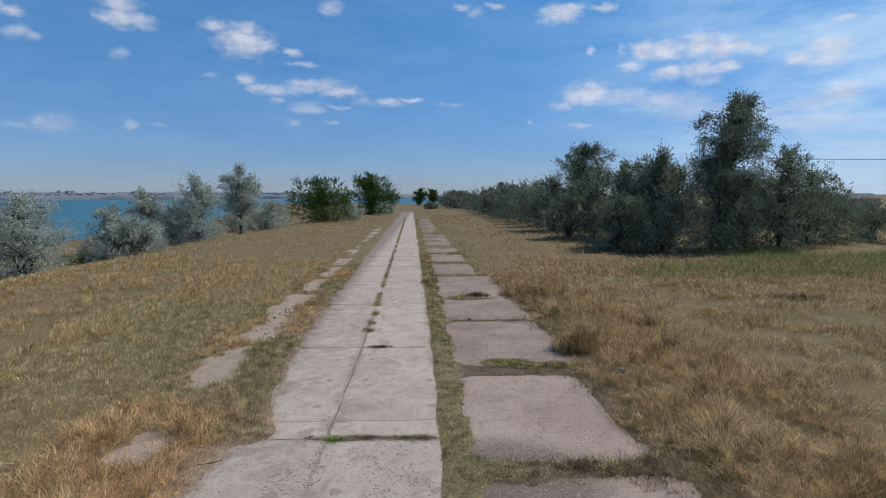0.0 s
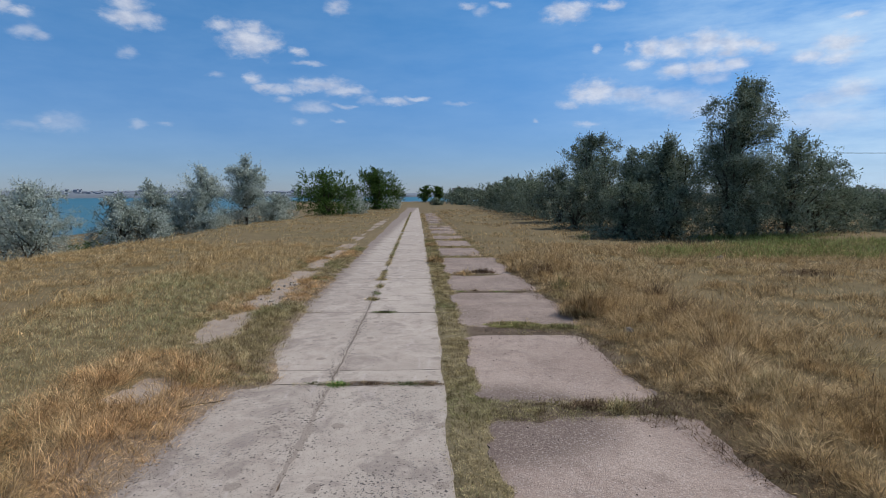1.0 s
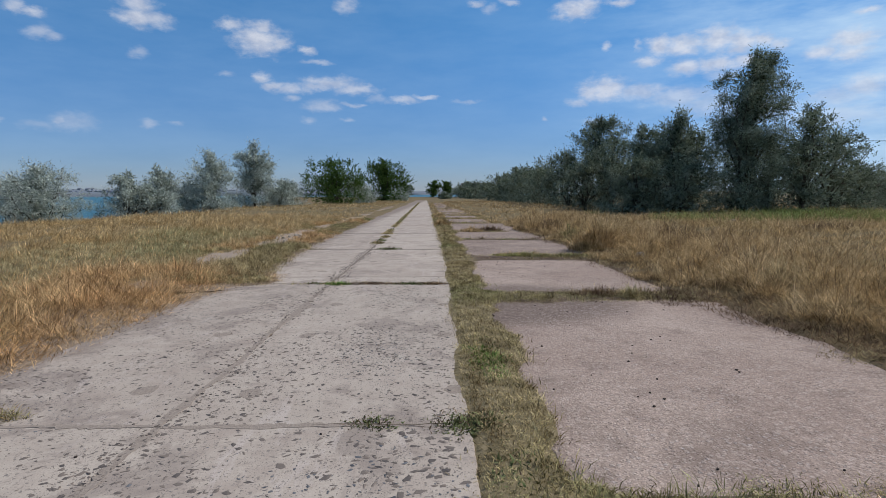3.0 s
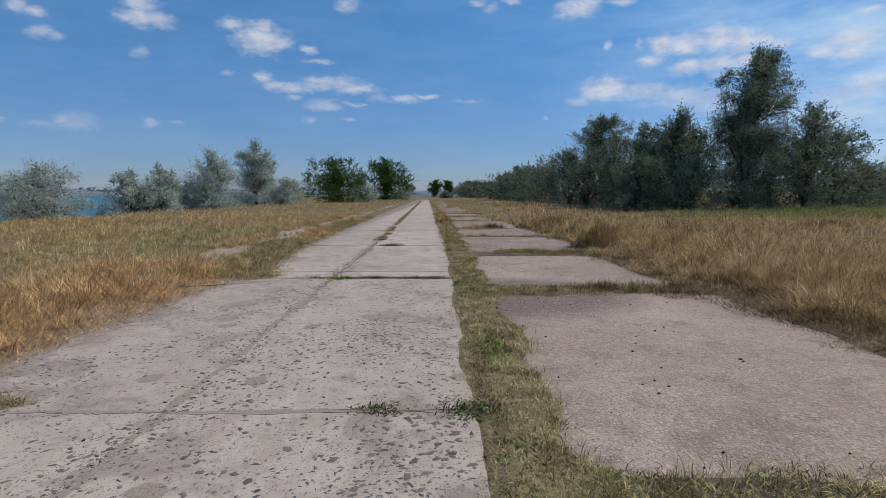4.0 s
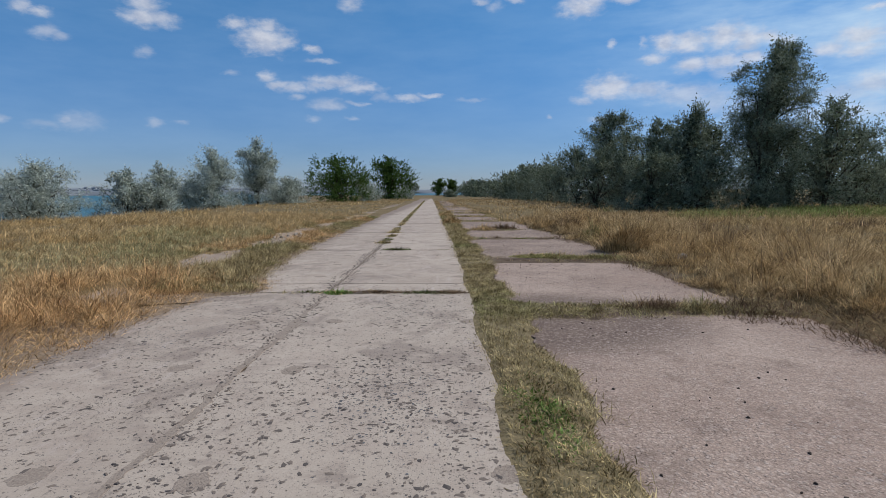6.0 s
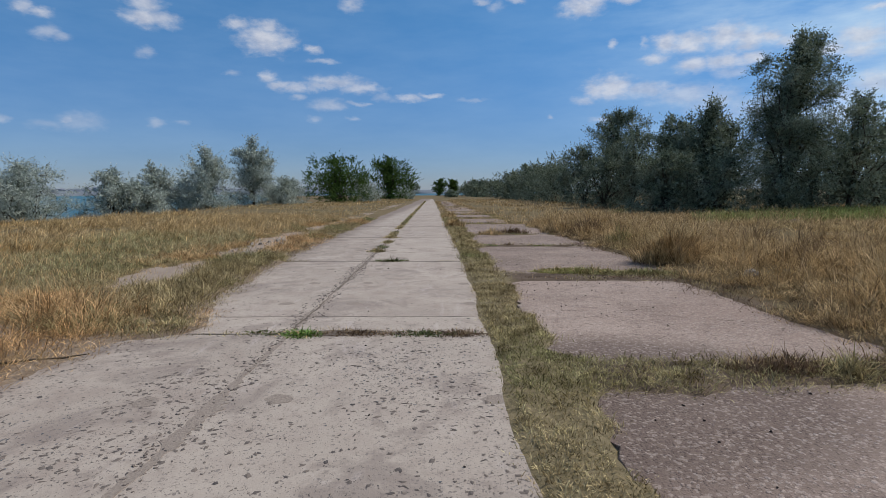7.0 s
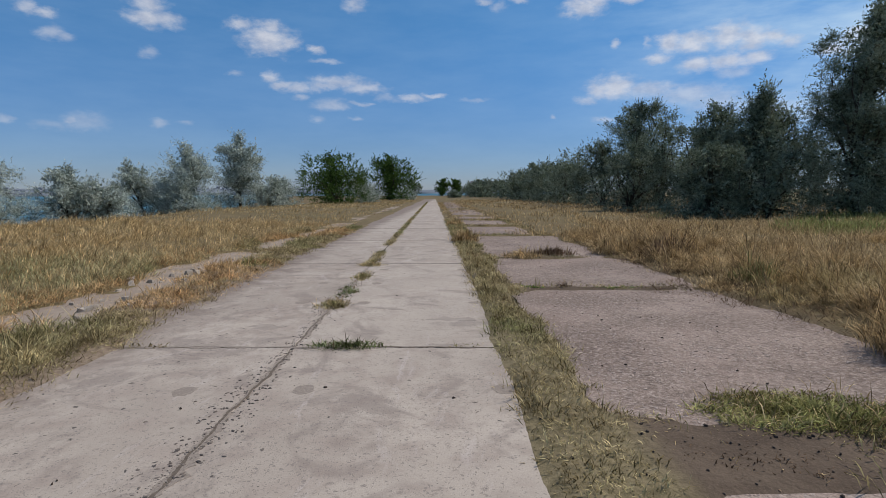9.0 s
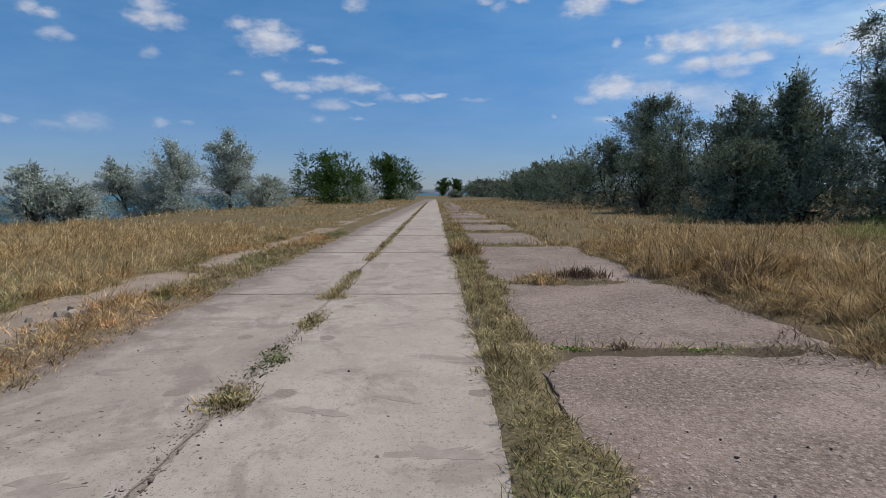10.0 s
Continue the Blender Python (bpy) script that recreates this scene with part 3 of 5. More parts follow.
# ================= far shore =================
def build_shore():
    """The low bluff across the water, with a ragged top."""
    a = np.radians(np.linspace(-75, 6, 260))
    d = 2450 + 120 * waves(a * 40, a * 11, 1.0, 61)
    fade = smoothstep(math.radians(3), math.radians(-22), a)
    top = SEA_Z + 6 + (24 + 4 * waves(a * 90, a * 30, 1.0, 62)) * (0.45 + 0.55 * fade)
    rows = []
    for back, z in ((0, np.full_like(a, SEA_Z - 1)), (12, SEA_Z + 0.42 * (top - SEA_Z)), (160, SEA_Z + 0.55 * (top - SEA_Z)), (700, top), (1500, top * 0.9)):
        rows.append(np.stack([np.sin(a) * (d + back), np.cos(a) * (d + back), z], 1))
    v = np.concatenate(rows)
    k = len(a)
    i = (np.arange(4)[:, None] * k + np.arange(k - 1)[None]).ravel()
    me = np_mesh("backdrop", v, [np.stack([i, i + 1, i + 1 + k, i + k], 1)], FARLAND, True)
    return tagged(new("backdrop", me), "far shore in haze-blue colour with a low bluff across the water", "shore", kind="structure")


build_shore()


def boxes(r, centres, sizes):
    """Little gabled blocks, one per centre."""
    v, f = [], []
    for (x, y, z), (w, d, h) in zip(centres, sizes):
        i = len(v)
        for zz in (0, h):
            v += [(x - w, y - d, z + zz), (x + w, y - d, z + zz), (x + w, y + d, z + zz), (x - w, y + d, z + zz)]
        v += [(x - w, y, z + h * 1.35), (x + w, y, z + h * 1.35)]
        f += [(i, i + 1, i + 5, i + 4), (i + 1, i + 2, i + 6, i + 5), (i + 2, i + 3, i + 7, i + 6), (i + 3, i, i + 4, i + 7), (i + 4, i + 5, i + 9, i + 8), (i + 6, i + 7, i + 8, i + 9)]
    return np.array(v), np.array(f)


def build_town():
    r = np.random.default_rng(64)
    a = np.radians(r.uniform(-60, -9, 420))
    t = r.uniform(0, 1, 420)
    d = 2650 + 500 * t
    z = SEA_Z + 17 + 9 * t
    size = np.stack([r.uniform(4, 13, 420), r.uniform(4, 8, 420), r.uniform(2.5, 6, 420) + (r.uniform(0, 1, 420) > 0.95) * 8], 1)
    v, f = boxes(r, np.stack([np.sin(a) * d, np.cos(a) * d, z], 1), size)
    return tagged(new("far_town", np_mesh("far_town", v, [f], TOWN)), "pale haze-blue houses of a town on the far shore", "town", kind="stuff")


build_town()


# ================= road =================
def slab_mesh(x0, x1, y0, y1, mat, lift=0.0, tilt=(0, 0), seed=0, ragged=0.012, thick=0.14):
    """A concrete plate with a chipped outline, a worn top edge and a slightly uneven lie."""
    r = np.random.default_rng(seed)
    pts = []
    for (ax, ay), (bx, by) in zip([(x0, y0), (x1, y0), (x1, y1), (x0, y1)], [(x1, y0), (x1, y1), (x0, y1), (x0, y0)]):
        k = max(4, int(math.hypot(bx - ax, by - ay) / (0.13 if y0 < 40 else 0.5)))
        for j in range(k):
            t = j / k
            bite = ragged * r.uniform(-1, 1) * (3.2 if r.uniform() > 0.9 else 1)
            pts.append((ax + (bx - ax) * t + bite * (by != ay), ay + (by - ay) * t + bite * (bx != ax)))
    cx, cy = (x0 + x1) / 2, (y0 + y1) / 2
    bm = bmesh.new()

    def ring(shrink, dz):
        out = []
        for px, py in pts:
            qx = px + math.copysign(min(shrink, abs(cx - px)), cx - px)
            qy = py + math.copysign(min(shrink, abs(cy - py)), cy - py)
            z = road_z(qx, qy) + dz + lift + tilt[0] * (qx - cx) + tilt[1] * (qy - cy)
            out.append(bm.verts.new((qx + float(drift(qy)), qy, z)))
        return out
    rings = [ring(0, -thick), ring(0, -0.008), ring(0.006, -0.001), ring(0.02, 0)]
    k = len(pts)
    for a, b in zip(rings, rings[1:]):
        for j in range(k):
            bm.faces.new((a[j], a[(j + 1) % k], b[(j + 1) % k], b[j]))
    bm.faces.new(rings[-1])
    me = bpy.data.meshes.new("slab")
    bm.to_mesh(me)
    bm.free()
    me.materials.append(mat)
    return me


# cross joints, and the thin cracks that run right across a plate
JOINTS = [-12.1, -6.05, 0.0, 5.92, 12.05, 18.72, 25.0] + [25.0 + 6.2 * k for k in range(1, 52)]
CRACKS = {5.92: (6.72,), 18.72: (22.0,), 25.0: (28.1,)}
road = tagged(new("road"), "old concrete slab road running straight ahead, worn and cracked", "road", kind="structure")
_r = random.Random(11)
PLATES = []
for k, (y0, y1) in enumerate(zip(JOINTS, JOINTS[1:])):
    for side, (x0, x1) in enumerate(((-2.06, -0.005), (0.005, 2.05))):
        cuts = [y0, *CRACKS.get(y0, ()), y1]
        lift, tilt = _r.uniform(-0.0006, 0.0003), (_r.uniform(-0.0003, 0.0003), _r.uniform(-0.0001, 0.0001))
        for a, b in zip(cuts, cuts[1:]):
            ga, gb = 0.008 if a == y0 else 0.001, 0.008 if b == y1 else 0.001
            me = slab_mesh(x0, x1, a + ga, b - gb, CONCRETE if y0 < 5.9 else SKIN, lift, tilt, k * 7 + side)
            PLATES.append(((x0, x1, a, b), child("slab", me, road)))

pavement = tagged(new("pavement"), "patchy pinkish pavement strip with soil and weeds over its edges", "pavement", kind="structure")
for k, (x0, x1, y0, y1) in enumerate(RIGHT):
    child("slab", slab_mesh(x0 - 0.12, x1 + 0.5, y0 - 0.25, y1 + 0.25, PAVEMENT, 0.0, seed=500 + k, ragged=0.03), pavement)
verge = tagged(new("pavement"), "broken pale pavement strip half buried in dry grass", "pavement", kind="structure")
for k, (x0, x1, y0, y1) in enumerate(LEFT):
    child("slab", slab_mesh(x0 - 0.5, x1 + 0.3, y0 - 0.25, y1 + 0.25, DUST, 0.0, seed=700 + k, ragged=0.03), verge)


def seam(along, at, lo, hi, wide, mat, seed, label, lift=0.0015):
    """A ragged ribbon of filling in a joint, along y at x = at, or along x at y = at."""
    r = np.random.default_rng(seed)
    k = max(6, int((hi - lo) / 0.03))
    s = np.linspace(lo, hi, k)
    mid = at + 0.012 * np.sin(s * 3.1 + seed) + 0.008 * np.sin(s * 11 + seed) + 0.004 * np.sin(s * 29 + seed)
    wide = wide * np.clip(np.minimum(s - lo, hi - s) / 0.35, 0.05, 1) * np.clip(0.75 + 1.5 * waves(s, s * 0.3, 2.2, seed) + 0.8 * waves(s, s * 0.2, 9, seed + 1), 0.6 if mat is MORTAR else 0.06, 1.6)
    a = mid - wide * (0.35 + 0.9 * np.clip(np.abs(r.normal(0, 0.4, k)), 0, 0.7) * (0.5 + 0.5 * np.sin(s * 1.7 + seed)))
    b = mid + wide * (0.35 + 0.9 * np.clip(np.abs(r.normal(0, 0.4, k)), 0, 0.7) * (0.5 + 0.5 * np.cos(s * 2.3 + seed)))
    if np.max(wide) > 0.15:   # a broad filling has a softer outline
        a, b = (np.convolve(np.pad(e, 3, "edge"), np.ones(7) / 7, "valid") for e in (a, b))
    rows = []
    for off, dz in ((a - 0.004, -0.012), (a, lift), (mid, lift), (b, lift), (b + 0.004, -0.012)):
        x, y = (off, s) if along == "y" else (s, off)
        rows.append(np.stack([x + drift(y), y, road_z(x, y) + 0.001 + dz], 1))
    v = np.concatenate(rows)
    i = (np.arange(4)[:, None] * k + np.arange(k - 1)[None]).ravel()
    q = np.stack([i, i + 1, i + 1 + k, i + k], 1)
    if along == "y":
        q = q[:, ::-1]
    return child("joint_filling", np_mesh("joint_filling", v, [q], mat), road, label)


for lo, hi, wide, mat in ((-3.4, 5.85, 0.095, MORTAR), (6.0, 12.0, 0.06, MORTAR), (6.0, 12.0, 0.018, SOIL), (12.1, 18.6, 0.06, MORTAR), (12.1, 14.0, 0.012, SOIL), (18.8, 34.0, 0.03, SOIL)):
    seam("y", 0.0, lo, hi, wide, mat, int(lo * 10) + 50 + (mat is SOIL), "rough grey mortar in the middle joint" if mat is MORTAR else "dark soil in the middle joint", 0.0015 + 0.001 * (mat is SOIL))
for at, lo, hi, wide, mat in ((0.0, -1.95, 2.05, 0.055, MORTAR), (0.03, 1.0, 2.05, 0.035, SOIL), *((j, -2.0, 2.0, 0.05, MORTAR) for j in (5.92, 12.05, 18.72, 25.0)), *((j, -1.9, 1.95, 0.018, MORTAR) for j in (6.72,)), (5.93, -0.35, 2.05, 0.18, SOIL),
                              (12.05, -1.9, 2.0, 0.03, SOIL), (18.72, -2.0, 2.0, 0.03, SOIL), (25.0, -2.0, 2.0, 0.035, SOIL), (31.2, -2.0, 2.0, 0.035, SOIL), (37.4, -2.0, 2.0, 0.04, SOIL)):
    seam("x", at, lo, hi, wide, mat, int(at * 10) + int(lo * 3) + 90 + (mat is SOIL), "rough grey mortar in a cross joint" if mat is MORTAR else "dark soil in a cross joint", 0.0015 + 0.001 * (mat is SOIL))


# mortar-filled lifting pockets, three to a row, set in the plates
def disc(seed, radius=0.095, sides=30, rough=0.05, mat=None):
    r = np.random.default_rng(seed)
    a = np.linspace(0, 2 * np.pi, sides, endpoint=False)
    rad = radius * (1 + rough * r.normal(0, 1, sides) + rough * 2 * np.sin(a * 2 + seed) + rough * np.sin(a * 5 + seed * 2))
    v = np.concatenate([np.stack([np.cos(a) * rad * 1.05, np.sin(a) * rad, np.full(sides, -0.01)], 1),
                        np.stack([np.cos(a) * rad, np.sin(a) * rad * 0.95, np.full(sides, 0.0012)], 1), [[0, 0, 0.0008]]])
    j = np.arange(sides)
    k = (j + 1) % sides
    return np_mesh("lifting_pocket", v, [np.stack([j, k, k + sides, j + sides], 1), np.stack([j + sides, k + sides, np.full(sides, 2 * sides)], 1)], mat or MORTAR)


DISCS = [disc(s) for s in range(6)]
for k, y in enumerate([-2.75, -1.02, 0.65, 2.42, 4.10, 7.48, 9.13, 10.83, 14.30, 16.06, 17.75, 20.3, 22.6, 24.1, 26.6, 29.7, 33.0, 35.6]):
    for x in (-0.49, 0.40, 1.94):
        qx, qy = x + _r.uniform(-0.04, 0.04), y + _r.uniform(-0.05, 0.05)
        host = next((o for (x0, x1, y0, y1), o in PLATES if x0 <= qx <= x1 and y0 <= qy <= y1), None)
        if host is None:
            continue
        ob = child("lifting_pocket", DISCS[_r.randrange(6)], host, "rough grey mortar-filled pocket")
        zz = max(v.co.z - float(road_z(v.co.x, v.co.y)) for v in host.data.vertices)
        ob.matrix_basis = pose(qx + float(drift(qy)), qy, float(road_z(qx, qy)) + zz, 0, 0, _r.uniform(0, 360))


# old repair patches on the plates
RAGGED = [disc(s + 20, rough=0.16, mat=PATCH) for s in range(6)]
for k, (x, y, sx, sy) in enumerate(((0.72, 13.95, 2.0, 0.9), (1.62, 13.3, 2.2, 1.1), (1.3, 14.2, 1.6, 0.5), (-0.55, 12.9, 2.0, 1.2), (1.3, 19.6, 2.2, 0.8))):
    host = next(o for (x0, x1, y0, y1), o in PLATES if x0 <= x <= x1 and y0 <= y <= y1)
    ob = child("repair_patch", RAGGED[k % 6], host, "thin grey repair patch on the concrete")
    zz = max(v.co.z - float(road_z(v.co.x, v.co.y)) for v in host.data.vertices)
    ob.matrix_basis = pose(x + float(drift(y)), y, float(road_z(x, y)) + zz + 0.0005, 0, 0, k * 23 % 40 - 20) @ Matrix.Diagonal((sx, sy, 1, 1))


# ================= stones =================
def pebble(seed, flat=0.35):
    """An angular stone about 1 m across, to be scaled."""
    r = np.random.default_rng(seed)
    a = np.arange(5) * 1.2566 + r.uniform(-0.45, 0.45, 5)
    rad = r.uniform(0.30, 0.56, 5)
    low = np.stack([np.cos(a) * rad, np.sin(a) * rad * 0.62, np.full(5, -0.3 * flat)], 1)
    top = np.stack([np.cos(a) * rad * 0.8, np.sin(a) * rad * 0.5, r.uniform(0.6, 1, 5) * flat * 0.6], 1)
    v = np.concatenate([low, top, [[0, 0, flat * 0.7]]])
    j = np.arange(5)
    k = (j + 1) % 5
    return v, np.stack([j, k, k + 5, j + 5], 1), np.stack([j + 5, k + 5, np.full(5, 10)], 1)


def flake(seed):
    """A flat angular chip about 1 m across, bedded in the surface: a rim just under it and an uneven top."""
    r = np.random.default_rng(seed)
    a = np.arange(5) * 1.2566 + r.uniform(-0.5, 0.5, 5)
    rad = r.uniform(0.26, 0.58, 5)
    rim = np.stack([np.cos(a) * rad, np.sin(a) * rad * r.uniform(0.4, 0.75), r.uniform(-0.03, 0.015, 5)], 1)
    j = np.arange(5)
    return np.concatenate([rim, [[r.uniform(-0.1, 0.1), 0, 0.05]]]), np.zeros((0, 4), int), np.stack([j, (j + 1) % 5, np.full(5, 5)], 1)


def scatter_stones(x, y, size, lift, flat, seed, z=None):
    """Vertices and faces of many angular stones, or of flakes where flat is 0."""
    r = np.random.default_rng(seed)
    kinds = [pebble(900 + s, flat) if flat else flake(900 + s) for s in range(9)]
    vs, qs, ts, n = [], [], [], 0
    pick = r.integers(0, 9, len(x))
    turn = r.uniform(0, 2 * np.pi, len(x))
    z = road_z(x, y) if z is None else z
    for s, (v, q, t) in enumerate(kinds):
        m = pick == s
        k = int(m.sum())
        if not k:
            continue
        c, d = np.cos(turn[m])[:, None], np.sin(turn[m])[:, None]
        sz = size[m][:, None]
        px = (v[None, :, 0] * c - v[None, :, 1] * d) * sz + x[m][:, None]
        py = (v[None, :, 0] * d + v[None, :, 1] * c) * sz + y[m][:, None]
        pz = v[None, :, 2] * sz + z[m][:, None] + lift
        vs.append(np.stack([px, py, pz], -1).reshape(-1, 3))
        off = n + np.arange(k)[:, None, None] * len(v)
        qs.append((q[None] + off).reshape(-1, 4))
        ts.append((t[None] + off).reshape(-1, 3))
        n += k * len(v)
    return np.concatenate(vs), np.concatenate(qs), np.concatenate(ts)


def chip_places(n, seed):
    """Places of the stone chips that show in the worn plates: thick on the first plates and along the joint."""
    r = np.random.default_rng(seed)
    x, y = r.uniform(-1.95, 2.0, n), np.where(r.uniform(0, 1, n) < 0.6, r.uniform(-2.0, 6.0, n), 6.0 + 24.0 * r.uniform(0, 1, n) ** 1.9)
    dense = np.where(y < 5.9, 0.70 + 0.5 * np.exp(-(x / 0.10) ** 2), 0.10 + 0.9 * np.exp(-((x + 0.10) / 0.20) ** 2) * (np.sin(y * 1.3) > -0.3) + 0.30 * (x < -0.75) * (y < 17))
    dense = dense * (0.22 + 0.78 * smoothstep(-0.25, 0.3, waves(x, y, 2.3, 41)))
    dense += 1.1 * np.exp(-((x - 1.25) / 0.38) ** 2 - ((y - 1.75) / 0.55) ** 2)
    dense = np.where((y > 5.95) & (y < 6.7), 0.15, dense)
    ok = r.uniform(0, 1, n) < dense
    big = np.where(y[ok] < -0.1, 0.066, np.where(y[ok] < 6, 0.060, 0.05)) * (1 + 0.3 * (x[ok] > 0.4) * (y[ok] < -0.1))
    return x[ok], y[ok], np.where(y[ok] > 6, 0.014, 0.010) + big * r.uniform(0, 1, int(ok.sum())) ** 4.6


x, y, s = chip_places(58000, 42)
near = np.flatnonzero((y > -0.9) & (y < 2.2) & (s > 0.042))[:280]   # the largest close by are pieces of their own
KINDS = [pebble(960 + k, 0.03) for k in range(8)]
KINDS = [np_mesh("stone_chip", k[0], list(k[1:]), CHIP) for k in KINDS]
for j, i in enumerate(near):
    ob = child("stone_chip", KINDS[j % 8], road)
    ob.matrix_basis = pose(x[i] + float(drift(y[i])), y[i], float(road_z(x[i], y[i])) + 0.0008, 0, 0, float(j * 47 % 360)) @ Matrix.Diagonal((s[i], s[i], s[i], 1))
x, y, s = (np.delete(a, near) for a in (x, y, s))
v, q, t = scatter_stones(x + drift(y), y, s, 0.0012, 0, 43)
chips = child("stone_chips", np_mesh("stone_chips", v, [q, t], CHIP), road, "dark grey angular stone chips set in the concrete")
tagged(chips, kind="stuff")


# patches where blue-grey stone shows thickly
r = np.random.default_rng(50)
PATCHES = ((1.25, 1.75, 0.30, 0.45, 800, 0.026), (1.35, -1.05, 0.45, 0.35, 420, 0.045), (1.2, 4.7, 0.38, 0.35, 420, 0.03), (-1.1, 3.4, 0.30, 0.30, 260, 0.026), (-1.4, 0.1, 0.4, 0.2, 200, 0.03))
x = np.concatenate([r.normal(p[0], p[2], p[4]) for p in PATCHES])
y = np.concatenate([r.normal(p[1], p[3], p[4]) for p in PATCHES])
s = np.concatenate([0.010 + p[5] * r.uniform(0, 1, p[4]) ** 1.8 for p in PATCHES])
ok = (np.abs(x) < 1.98) & (np.abs(x) > 0.06)
v, q, t = scatter_stones(x[ok], y[ok], s[ok], 0.0016, 0, 51)
patches = child("stone_chips", np_mesh("stone_chips", v, [q, t], BLUISH), road, "blue-grey angular stone chips crowded in worn patches")
tagged(patches, kind="stuff")
# crumbs that lie along the middle joint
r = np.random.default_rng(48)
y = np.concatenate([r.uniform(-3.0, 6.0, 700), r.uniform(6.0, 15.5, 1500)])
x = r.normal(0, 1, len(y)) * (0.05 + 0.05 * (np.sin(y * 1.9) > 0)) - 0.02
v, q, t = scatter_stones(x + drift(y), y, 0.010 + 0.034 * r.uniform(0, 1, len(y)) ** 2.2, 0.001, 0.25, 49)
crumbs = child("crumbs", np_mesh("crumbs", v, [q, t], CHIP), road, "dark crumbs of stone lying along the middle joint")
tagged(crumbs, kind="stuff")


def gravel_places(n, seed):
    r = np.random.default_rng(seed)
    x, y = r.uniform(2.6, 5.8, n), -1.5 + 30 * r.uniform(0, 1, n) ** 1.2
    ok = (bare(x + drift(y), y, RIGHT, 0.35) > -0.02) & (r.uniform(0, 1, n) < 0.25 + 0.75 * smoothstep(-0.3, 0.35, waves(x, y, 1.2, 47)) * np.where(y > 9.6, 1.6, np.where(y > 4.6, 1.2, 0.6)))
    return x[ok], y[ok], 0.012 + np.where(y[ok] > 9.6, 0.062, np.where(y[ok] > 4.6, 0.050, 0.026)) * r.uniform(0, 1, int(ok.sum())) ** 1.8


x, y, s = gravel_places(23000, 45)
v, q, t = scatter_stones(x + drift(y), y, s, -0.001, 0.15, 46)
gravel = child("gravel", np_mesh("gravel", v, [q, t], GRIT), pavement, "pale pinkish gravel bedded in the worn pavement")
tagged(gravel, kind="stuff")


def single_stones(name, n, parent, mat, place, label=""):
    """Stones that can be told apart, each an object on one of a few shared meshes."""
    kinds = [np_mesh(name, np.asarray(pebble(930 + k, 0.4)[0]) + np.random.default_rng(k).normal(0, 0.05, (11, 3)), list(pebble(930 + k, 0.4)[1:]), mat) for k in range(5)]
    r = random.Random(17)
    for k in range(n):
        px, py, size, z = place(r)
        ob = new(name, kinds[k % 5])
        ob.matrix_world = pose(px, py, z, 0, 0, r.uniform(0, 360)) @ Matrix.Diagonal((size, size, size, 1))
        if parent:
            ob.parent = parent
        elif label:
            tagged(ob, label, "stone", name.replace("_", " ") + "s by the road")


def pellet(r):
    if r.random() < 0.25:
        px, py = r.gauss(3.7, 0.7), r.gauss(9.65, 0.25)
    elif r.random() < 0.7:
        px, py = r.gauss(3.4, 0.7), r.choice((r.gauss(8.6, 0.9), r.gauss(1.9, 1.4), r.gauss(12.5, 2)))
    else:
        px, py = r.uniform(-1.5, 5.2), r.uniform(-1, 18)
    return px + float(drift(py)), py, r.uniform(0.014, 0.036), float(max(road_z(px, py), ground_z(px, py))) + 0.004


single_stones("clod", 210, pavement, CLOD, pellet)


def rubble(r):
    cx, cy = r.choice(((-3.45, 14.6), (-3.5, 17.3), (-3.3, 13.9), (-3.7, 15.6)))
    px, py = r.gauss(cx, 0.3), r.gauss(cy, 0.5)
    return px, py, r.uniform(0.07, 0.26), float(max(road_z(px, py), ground_z(px, py))) + 0.012


single_stones("rubble_stone", 26, None, RUBBLE, rubble, "broken pale concrete stone lying beside the road")
# the last, at (6.6, 9.3), is a stone shape standing in for white plastic
for px, py, size in ((-2.25, 4.15, 0.13), (-2.0, 0.55, 0.09), (1.98, 16.6, 0.16), (2.02, 16.75, 0.11), (17.0, 24.5, 0.5), (6.6, 9.3, 0.25)):
    ob = new("stone", np_mesh("stone", pebble(int(size * 1000), 0.6)[0], list(pebble(int(size * 1000), 0.6)[1:]), RUBBLE))
    ob.matrix_world = pose(px, py, float(max(road_z(px, py), ground_z(px, py))) + 0.05 * size, 0, 0, px * 50) @ Matrix.Diagonal((size, size, size, 1))
    tagged(ob, "pale rough piece lying at the edge of the road", "stone")


# ================= trees =================
def tube(path, radii, sides=7):
    """Vertices and faces of a tapered tube along a path."""
    path = np.asarray(path, float)
    t = np.gradient(path, axis=0)
    t /= np.linalg.norm(t, axis=1)[:, None] + 1e-9
    ref = np.where(np.abs(t[:, 2:3]) > 0.9, [[1.0, 0, 0]], [[0, 0, 1.0]])
    u = np.cross(t, ref)
    u /= np.linalg.norm(u, axis=1)[:, None] + 1e-9
    w = np.cross(t, u)
    ang = np.linspace(0, 2 * np.pi, sides, endpoint=False)
    v = path[:, None] + np.asarray(radii)[:, None, None] * (np.cos(ang)[None, :, None] * u[:, None] + np.sin(ang)[None, :, None] * w[:, None])
    k = len(path)
    i, j = np.meshgrid(np.arange(k - 1), np.arange(sides), indexing="ij")
    a, b = (i * sides + j).ravel(), (i * sides + (j + 1) % sides).ravel()
    return v.reshape(-1, 3), np.stack([a, b, b + sides, a + sides], 1)


